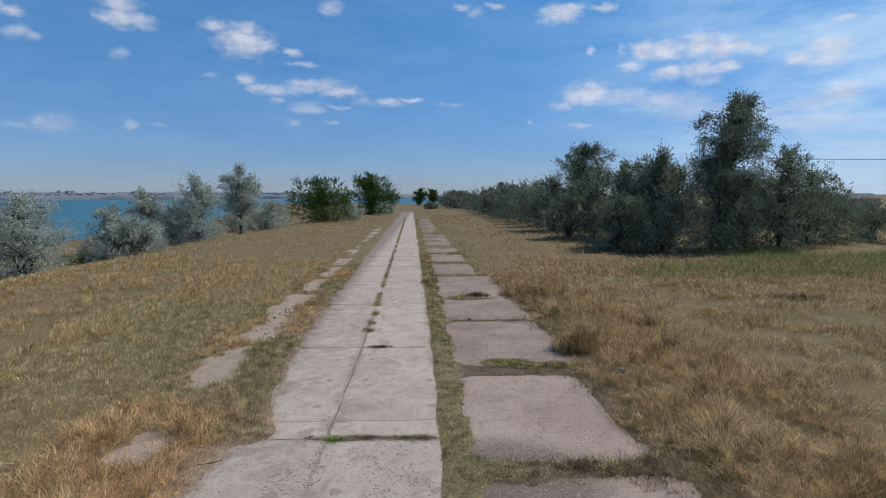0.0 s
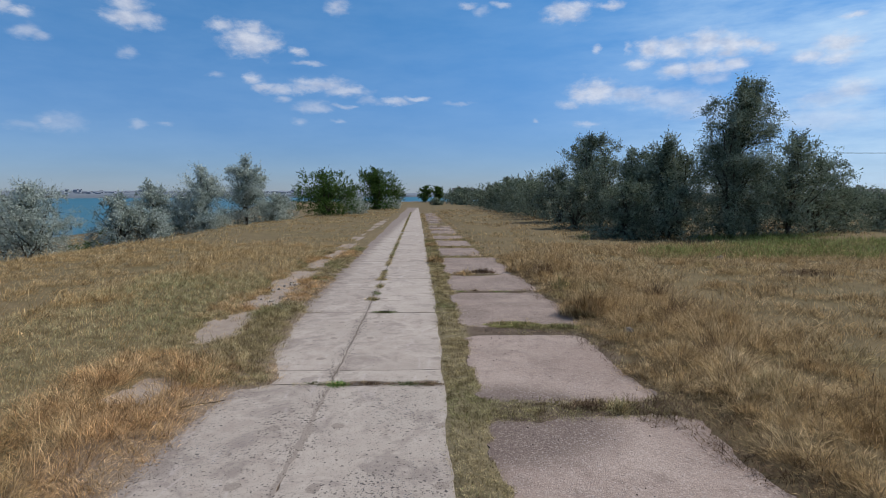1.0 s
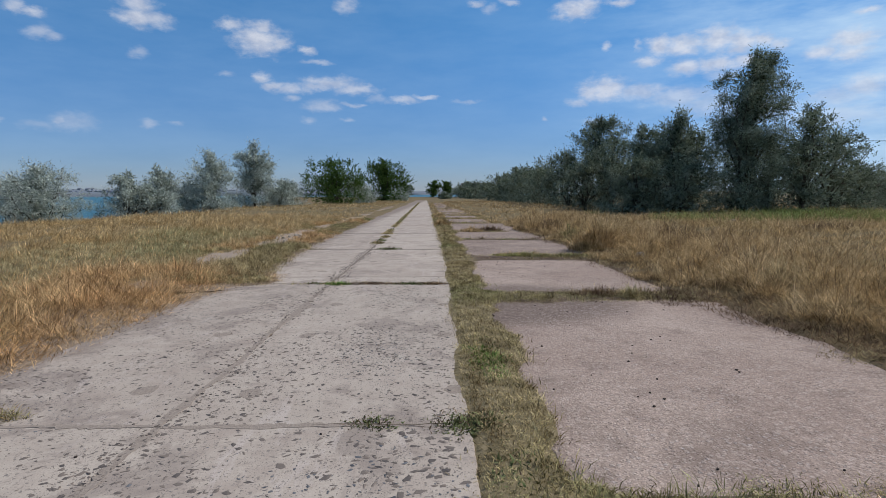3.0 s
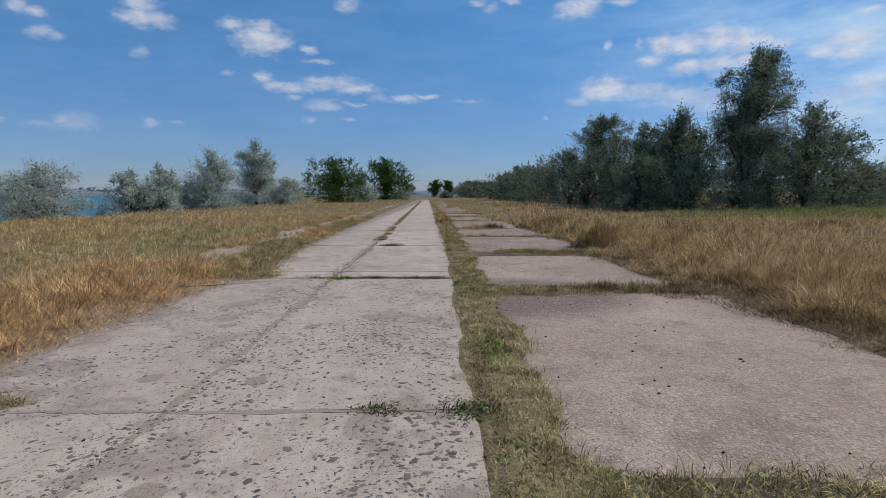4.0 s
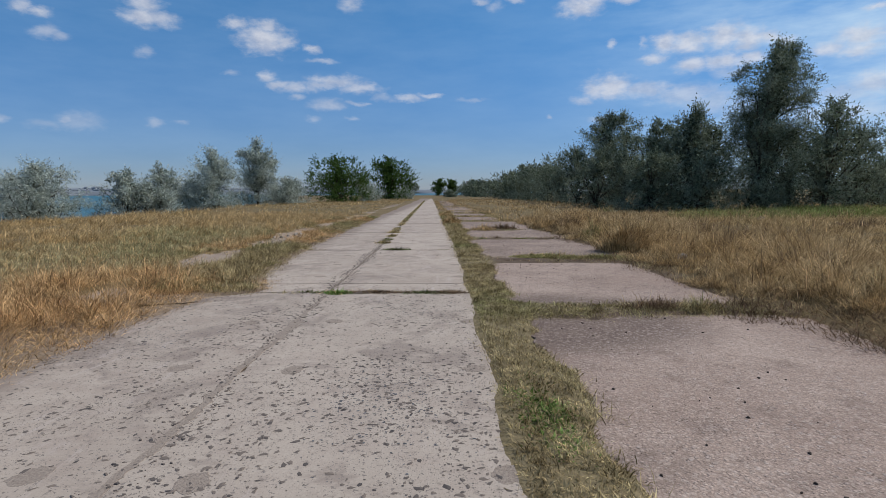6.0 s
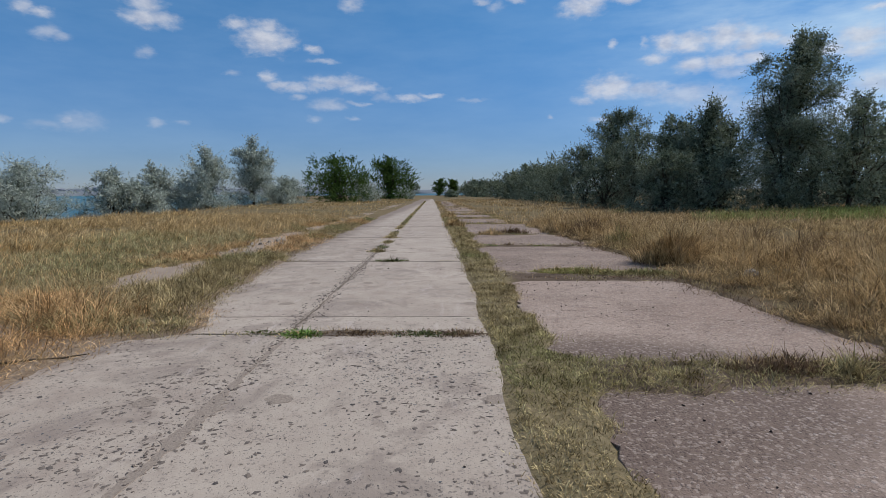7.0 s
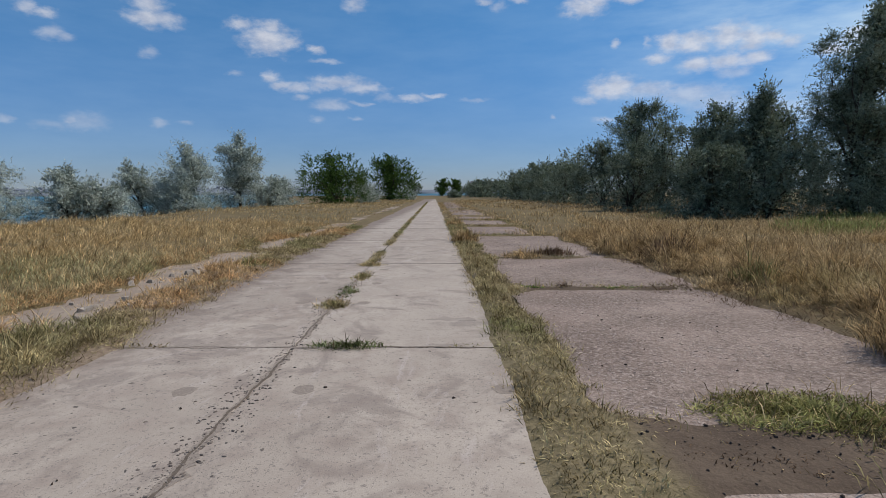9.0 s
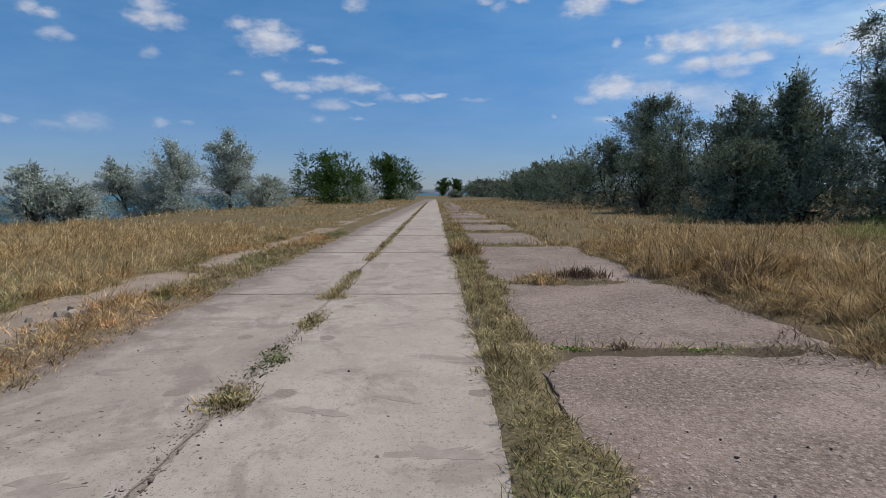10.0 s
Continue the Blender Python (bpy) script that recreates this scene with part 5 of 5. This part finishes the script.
open_ground = lambda x, y: np.maximum(bare(x, y, RIGHT, 0.35), bare(x, y, LEFT, 0.3)) < -0.08  # noqa: E731
g = np.random.default_rng(100)
# --- land side: bank along the pavement, then the field
def clumps(r, n, x0, x1, y0, y1, each, wide, power=1.0, keep=None):
    """Tufts gathered in clumps of uneven size; gives places, the clump's share of height and the way outward."""
    cx, cy = spots(r, n, x0, x1, y0, y1, power, keep)
    k = len(cx)
    i = np.repeat(np.arange(k), r.integers(max(1, each // 3), each * 2, k))
    big = r.uniform(0.6, 1.25, k)[i]
    off = r.normal(0, 1, (len(i), 2)) * (wide * big)[:, None]
    d = np.hypot(off[:, 0], off[:, 1]) / (wide * 2.2)
    return cx[i] + off[:, 0], cy[i] + off[:, 1], big * np.clip(1.1 - 0.55 * d, 0.35, 1.2)


x, y, top = clumps(g, 430, 5.7, 9.4, -3.0, 27, 9, 0.20, 1.1, lambda x, y: bare(x, y, RIGHT, 0.35) < np.where(y < 5, -0.4, -0.2))
h = (0.26 + 0.36 * smoothstep(5.7, 6.8, x - drift(y))) * top * (1 + 0.5 * waves(x, y, 1.1, 52))
grow("grass_bank", "tall pale dry grass along the edge of the pavement", STRAW, (x, y), 38, h * 1.12, 0.10, 0.85, 101, 0.0029, wind=(-0.10, -0.05))
grow("grass_stalks", "long straw stalks with seed heads in the bank", STRAW, (x[::2], y[::2]), 6, 0.22 + 0.85 * h[::2], 0.12, 0.34, 115, 0.0025, wind=(-0.05, 0))
grow("weed_stalks", "thin dark withered stalks standing in the bank", BROWN, (x[::13], y[::13]), 4, 0.30 + 0.9 * h[::13], 0.05, 0.16, 121, 0.0024, wind=(-0.03, 0))
x, y = spots(g, 1200, 6.0, 9.2, -3, 26, 1.1, open_ground)
grow("grass_bank", "short tangled straw filling the bank between the clumps", STRAW, (x, y), 26, 0.20, 0.13, 0.9, 118, 0.003, wind=(-0.1, 0))
x, y, top = clumps(g, 1350, 8.6, 27, -2, 34, 7, 0.30, 1.1)
h = 0.50 * top * (1 + 0.4 * waves(x, y, 0.9, 53))
grow("grass_field", "tall pale dry grass of the open field", STRAW, (x, y), 15, h * 1.06, 0.17, 0.62, 102, 0.005, (-0.08, -0.03))
x, y = spots(g, 1900, 4.8, 62, 26, 140, 1.5)
h = 0.48 * (0.8 + 0.4 * waves(x, y, 0.5, 54)) * np.where(x - drift(y) < 6.5, 0.7, 1)
grow("grass_field", "pale dry grass of the far field", STRAW, (x, y), 21, h, g.uniform(0.25, 0.7, len(x)), 0.28, 103, 0.006, (-0.12, 0), 0.0003)
x, y = spots(g, 4600, 14, 54, 24, 40, 0.9, lambda x, y: waves(x, y, 0.35, 67) > -0.2)
grow("grass_meadow", "fresh green grass before the thicket", MEADOW, (x, y), 13, 0.58, 0.25, 0.26, 116, 0.006, (0, 0))
x, y = spots(g, 2800, 4.9, 6.6, -2, 24, 1.15, lambda x, y: (bare(x, y, RIGHT, 0.35) < 0.16 + 0.5 * waves(x, y, 1.1, 68)) & ((y < 5.5) | (g.uniform(0, 1, len(x)) < 0.35)))
grow("grass_litter", "flattened brown dead grass at the foot of the bank", BROWN, (x, y), 16, 0.18, 0.10, 1.0, 117, 0.0036, (-0.2, 0), level=road_z)
# --- sea side: russet fringe, greenish turf, golden field
fringe = lambda x, y: open_ground(x, y) & (g.uniform(0, 1, len(x)) < 0.75 + 0.4 * waves(x, y, 1.8, 55))  # noqa: E731
x, y = spots(g, 3000, -4.6, -1.9, -2.0, 30, 1.2, fringe)
u = x - drift(y)
h = (0.13 + 0.18 * smoothstep(-1.9, -2.5, u)) * (1 + 0.5 * waves(x, y, 1.5, 56)) * np.where(y < 7, 1.4, 0.75)
near = (y < 8) | (waves(x, y, 0.8, 57) > 0.02)
grow("grass_fringe", "russet dry grass along the road's edge", RUSSET, (x[near], y[near]), 40, h[near] * 1.1, 0.10, 0.72, 104, 0.003, wind=(0.12, -0.1))
grow("grass_fringe", "olive and straw grass along the road's edge", VERGE, (x[~near], y[~near]), 38, h[~near] * 1.1, 0.10, 0.72, 105, 0.003, wind=(0.12, -0.1))
x, y = spots(g, 7200, -9.5, -4.0, -1.5, 20, 1.1, open_ground)
h = 0.13 * (1 + 0.5 * waves(x, y, 1.1, 58)) + 0.10 * smoothstep(9, 18, y)
grow("grass_turf", "short greenish turf with dry stalks", TURF, (x, y), 13, h, 0.11, 0.50, 106, 0.0034, wind=(0.1, 0))
x, y = spots(g, 3600, -9.5, -3.9, 0.5, 34, 1.0, open_ground)
grow("grass_stalks", "thin straw stalks standing in the turf", GOLD, (x, y), 8, (0.22 + 0.14 * smoothstep(8, 18, y)) * (1 + 0.5 * waves(x, y, 0.9, 59)), 0.12, 0.34, 107, 0.003, (0.25, 0))
x, y, top = clumps(g, 1000, -27, -7.6, 1.0, 36, 7, 0.32, 1.1)
h = 0.46 * top * (1 + 0.4 * waves(x, y, 0.8, 60))
grow("grass_field", "golden dry grass of the seaward field bent by the wind", GOLD, (x, y), 15, h, 0.18, 0.42, 108, 0.0052, (0.5, 0))
x, y = spots(g, 2300, -58, -3.4, 24, 150, 1.6, lambda x, y: (x < -4.4) | (y > 34))
h = 0.42 * (0.85 + 0.4 * waves(x, y, 0.5, 61)) * np.where(x - drift(y) > -6, 0.7, 1)
grow("grass_field", "golden dry grass of the far seaward field", GOLD, (x, y), 21, h, g.uniform(0.25, 0.7, len(x)), 0.26, 109, 0.006, (0.3, 0), 0.0003)
# --- strips between the plates
x, y = spots(g, 4600, -2.7, -0.95, -2.5, 34, 1.3, lambda x, y: (x - drift(y) < left_edge(y) + 0.08 + 0.2 * waves(x, y, 2.3, 74)) & ((y < 12) | (waves(x, y, 1.3, 71) > -0.12)))
near = y < 7
grow("grass_fringe", "low russet grass bent over the slab's edge", RUSSET, (x[near], y[near]), 16, 0.12, 0.08, 0.9, 120, 0.003, (0.2, 0), level=road_z)
grow("grass_fringe", "low straw bent over the slab's edge", VERGE, (x[~near], y[~near]), 16, 0.12, 0.08, 0.9, 125, 0.003, (0.2, 0), level=road_z)
on_road = lambda x, y: road_z(x, y)  # noqa: E731
barren = lambda x, y: (y > 9.1) & (y < 10.15) & (x - drift(y) > 2.6) & (x - drift(y) < 3.7)  # noqa: E731
x, y = spots(g, 3900, 2.05, 2.95, -2.4, 9, 1.15, lambda x, y: ((x - drift(y) < 2.45) | (bare(x, y, RIGHT, 0.35) < -0.06)) & ~barren(x, y))
grow("grass_strip", "short dense olive turf between slabs and pavement", VERGE, (x, y), 14, 0.065 * (1 + 0.5 * waves(x, y, 1.3, 69)), 0.05, 0.75, 119, 0.0031, (0, 0))
x, y = spots(g, 4300, 2.04, 2.75, -3, 40, 1.35, lambda x, y: ((x - drift(y) < 2.5) | (bare(x, y, RIGHT, 0.35) < -0.04)) & ~barren(x, y))
h = (0.065 + 0.08 * smoothstep(8, 16, y)) * (1 + 0.55 * waves(x, y, 1.6, 62))
grow("grass_strip", "olive and straw grass strip between slabs and pavement", VERGE, (x, y), 17, h, 0.06, 0.7, 110, 0.003, (0, 0))
x, y = spots(g, 2200, -0.10, 0.08, 18.0, 120, 1.6, lambda x, y: waves(x * 0 + 1, y, 1.1, 63) > -0.02 - 0.014 * (y - 18))
grow("grass_strip", "olive grass growing in the middle joint", VERGE, (x, y), 10, 0.10 + 0.05 * waves(x, y, 0.9, 64), 0.045, 0.5, 111, 0.003, (0, 0), level=on_road)
x, y = spots(g, 5400, 2.5, 6.0, -3, 40, 1.2, lambda x, y: (bare(x, y, RIGHT, 0.35) < -0.03) & (x - drift(y) < 5.7) & ~barren(x, y))
grow("grass_strip", "low dry grass over the gaps in the pavement", VERGE, (x, y), 17, 0.13 * (1 + 0.5 * waves(x, y, 1.2, 65)), 0.08, 0.7, 112, 0.0031, (0, 0))
x, y = spots(g, 1000, -4.1, -2.7, 4.5, 36, 1.1)
grow("grass_tufts", "thin dry tufts on the half-buried pavement", GOLD, (x, y), 10, 0.12, 0.05, 0.45, 114, 0.0026, (0.1, 0))
x, y = spots(g, 1600, 2.2, 5.6, 18, 110, 1.3, open_ground)
grow("grass_tussocks", "round dry tussocks standing on the old pavement", STRAW, (x, y), 12, 0.22 + 0.12 * waves(x, y, 0.7, 66), 0.12, 0.34, 113, 0.004, (0, 0))


x, y = spots(g, 1300, -3.1, -1.05, 5.8, 13.5, 1.2, lambda x, y: (bare(x, y, LEFT, 0.3) < -0.05) & (x - drift(y) < left_edge(y) - 0.12 + 0.3 * waves(x, y, 1.5, 72)))
grow("grass_fringe", "thick olive and straw grass hanging over the slab's edge", VERGE, (x, y), 28, 0.19 * (1 + 0.5 * waves(x, y, 1.7, 73)), 0.09, 0.6, 122, 0.003, (0.15, -0.15), level=on_road)
for lo, hi, seed in ((4.2, 5.1, 123), (-1.5, -0.75, 124)):
    x, y = spots(g, 620, 2.5, 5.9, lo, hi, 1.0, lambda x, y: bare(x, y, RIGHT, 0.35) < 0.04)
    grow("grass_strip", "low straw and olive grass across a gap in the pavement", VERGE, (x, y), 18, 0.085 * (1 + 0.5 * waves(x, y, 1.9, seed)), 0.07, 0.8, seed, 0.003, (0, 0), level=on_road)


def tuft(name, label, mat, x, y, rx, ry, n, height, seed, lean=0.6, width=0.004, per=9):
    """One plant: a cluster of leaves about a place."""
    r = np.random.default_rng(seed)
    a, d = r.uniform(0, 2 * np.pi, n), r.uniform(0, 1, n) ** 0.6
    tx, ty = x + rx * d * np.cos(a) + float(drift(y)), y + ry * d * np.sin(a)
    leaves = grow("foliage", "", mat, (tx, ty), per, height * (1.1 - 0.6 * d), 0.04, lean, seed, width, (0, 0), 0.0002, on_road, kind="")
    stalks = grow("dry_growth", "", BROWN if mat is WEED else STRAW, (tx[::4], ty[::4]), 2, height * 1.15, 0.03, lean * 0.6, seed + 1, width * 0.6, (0, 0), 0.0002, on_road, kind="")
    tagged(stalks, kind="stuff")
    tagged(leaves, kind="stuff")
    root = new(name)
    leaves.parent = stalks.parent = root
    return tagged(root, label, "weed")


# --- single weeds in the joints and on the plates: place, half sizes, tufts, height
for k, (x, y, rx, ry, n, h, mat, lab) in enumerate([
    (0.12, 5.92, 0.24, 0.19, 240, 0.11, FRESH, "fresh green weed growing in a slab joint"),
    (0.75, 5.94, 0.50, 0.15, 260, 0.08, BROWN, "withered brown weed growing in a slab joint"),
    (1.40, 5.92, 0.50, 0.15, 300, 0.09, WEED, "dark green weed growing in a slab joint"),
    (1.75, 5.93, 0.32, 0.16, 200, 0.08, BROWN, "withered brown weed growing in a slab joint"),
    (-0.3, 5.97, 0.22, 0.12, 130, 0.08, WEED, "dark green weed growing in a slab joint"),
    (-0.55, 5.92, 0.50, 0.04, 50, 0.06, VERGE, "low olive weed growing in a slab joint"),
    (1.38, 0.04, 0.20, 0.12, 220, 0.075, WEED, "dark green weed growing in a slab joint"),
    (2.02, 0.06, 0.26, 0.22, 380, 0.09, WEED, "dark green weed growing in a slab joint"),
    (2.3, 1.6, 0.18, 0.85, 460, 0.10, FRESH, "fresh green grass patch beside a slab"),
    (2.25, -0.55, 0.18, 0.30, 36, 0.10, WEED, "dark green weed beside a slab"),
    (-1.55, 0.18, 0.55, 0.20, 460, 0.11, VERGE, "low olive green weed at the slab's edge"),
    (0.50, 12.10, 0.42, 0.10, 110, 0.13, WEED, "dark green weed growing in a slab joint"),
    (1.75, 12.10, 0.20, 0.05, 14, 0.06, VERGE, "low olive weed growing in a slab joint"),
    (-1.6, 12.1, 0.32, 0.08, 24, 0.10, VERGE, "low olive weed at the slab's edge"),
    (0.0, 14.2, 0.20, 0.35, 150, 0.12, VERGE, "olive tuft growing in the middle joint"),
    (0.05, 16.9, 0.13, 0.7, 150, 0.10, VERGE, "olive tuft growing in the middle joint"),
    (0.02, 15.4, 0.15, 0.75, 220, 0.10, WEED, "dark green weed growing in the middle joint"),
    (0.02, 18.5, 0.28, 0.35, 80, 0.12, VERGE, "olive tuft growing in the middle joint"),
    (2.35, 8.2, 0.12, 0.3, 24, 0.11, VERGE, "olive grass patch beside a slab"),
    (2.4, 13.7, 0.12, 0.3, 26, 0.13, VERGE, "olive grass patch beside a slab"),
    (4.0, 10.4, 0.75, 0.42, 760, 0.16, LIME, "yellow-green bushy weed on the pavement"),
    (5.0, 10.1, 0.95, 0.36, 520, 0.15, VERGE, "olive weed sprawling over the pavement"),
    (3.3, 9.75, 0.55, 0.30, 90, 0.06, BROWN, "withered stalks lying on the soil"),
    (4.6, 9.65, 0.7, 0.28, 110, 0.07, BROWN, "withered stalks lying over the pavement"),
    (2.95, 15.5, 0.22, 0.07, 60, 0.09, FRESH, "fresh green weed in a pavement joint"),
    (4.25, 15.5, 0.55, 0.07, 90, 0.08, FRESH, "fresh green weed in a pavement joint"),
    (3.5, 15.55, 0.10, 0.06, 8, 0.20, BROWN, "withered brown stalk in a pavement joint"),
    (4.25, 4.68, 0.45, 0.16, 120, 0.20, BROWN, "withered brown weed on the pavement"),
    (4.75, 4.6, 0.25, 0.14, 70, 0.26, VERGE, "olive and brown weed on the pavement"),
    (3.3, 4.65, 0.55, 0.15, 50, 0.08, VERGE, "low straw grass in a pavement joint"),
    (5.6, 4.1, 0.6, 0.45, 60, 0.14, BROWN, "withered brown weed on the pavement's edge"),
    (5.95, 2.6, 0.4, 0.8, 70, 0.14, BROWN, "withered brown weed on the pavement's edge"),
    (5.75, 1.5, 0.35, 0.25, 36, 0.13, VERGE, "olive weed on the pavement's edge"),
    (3.6, -1.1, 1.1, 0.22, 110, 0.10, VERGE, "olive grass across a pavement joint"),
    (4.7, -0.95, 0.5, 0.2, 50, 0.14, LIME, "yellow-green weed in a pavement joint"),
    (-3.1, 7.4, 0.45, 0.6, 60, 0.18, VERGE, "olive bushy weed at the road's edge"),
    (-2.3, 7.2, 0.28, 0.6, 50, 0.13, VERGE, "olive bushy weed at the road's edge"),
    (-2.6, 18.6, 0.5, 0.5, 50, 0.20, LIME, "yellow-green weed at the road's edge"),
    (6.2, 11.6, 0.7, 0.7, 320, 0.85, STRAW, "rounded dry golden bush at the pavement's edge"),
    (6.6, 15.6, 0.35, 0.35, 40, 0.55, VERGE, "tall olive weed in the dry bank"),
    (6.6, 19.2, 0.5, 0.5, 50, 0.80, BROWN, "withered brown bush in the dry bank"),
    (5.9, 20.6, 0.5, 0.5, 100, 0.62, STRAW, "rounded dry straw bush on the pavement"),
    (4.3, 20.4, 0.6, 0.35, 80, 0.32, BROWN, "withered brown weed on the pavement"),
    (3.5, 19.8, 0.5, 0.30, 70, 0.30, STRAW, "dry straw tuft on the pavement"),
    (2.35, 24.4, 0.42, 0.55, 120, 0.50, STRAW, "rounded dry tussock beside the slabs"),
    (2.4, 34.0, 0.45, 0.7, 100, 0.45, STRAW, "rounded dry tussock beside the slabs"),
    (7.6, 7.2, 0.4, 0.4, 26, 0.75, BROWN, "withered brown bush in the dry bank"),
    (8.3, 10.6, 0.4, 0.4, 26, 0.85, BROWN, "withered brown bush in the dry bank"),
    (7.2, 5.0, 0.45, 0.45, 60, 0.55, VERGE, "olive weed in the dry bank"),
    (17.3, 18.3, 1.2, 0.8, 60, 0.5, BROWN, "withered brown weeds in the dry field"),
    (9.0, 13.4, 0.4, 0.4, 26, 0.9, BROWN, "withered brown bush in the dry bank"),
]):
    leafy_weed = h < 0.13 and mat in (WEED, FRESH)
    tuft("weed", lab, mat, x, y, rx, ry, n, h * (0.75 if leafy_weed else 1), 300 + k, 1.3 if leafy_weed else 0.95 if h < 0.17 else 0.6 if h < 0.3 else 0.3, 0.007 if leafy_weed else 0.004)

# a dead twig lying on the slab's edge
v, f = tube(np.array([(-2.15, 4.75, 0.06), (-1.95, 4.95, 0.03), (-1.75, 5.02, 0.025), (-1.58, 5.12, 0.03)]) + (0, 0, -0.035), (0.012, 0.011, 0.009, 0.005), 6)
tagged(new("dead_twig", np_mesh("dead_twig", v, [f], BARK, True)), "dry dark twig lying on the concrete edge", "twig")
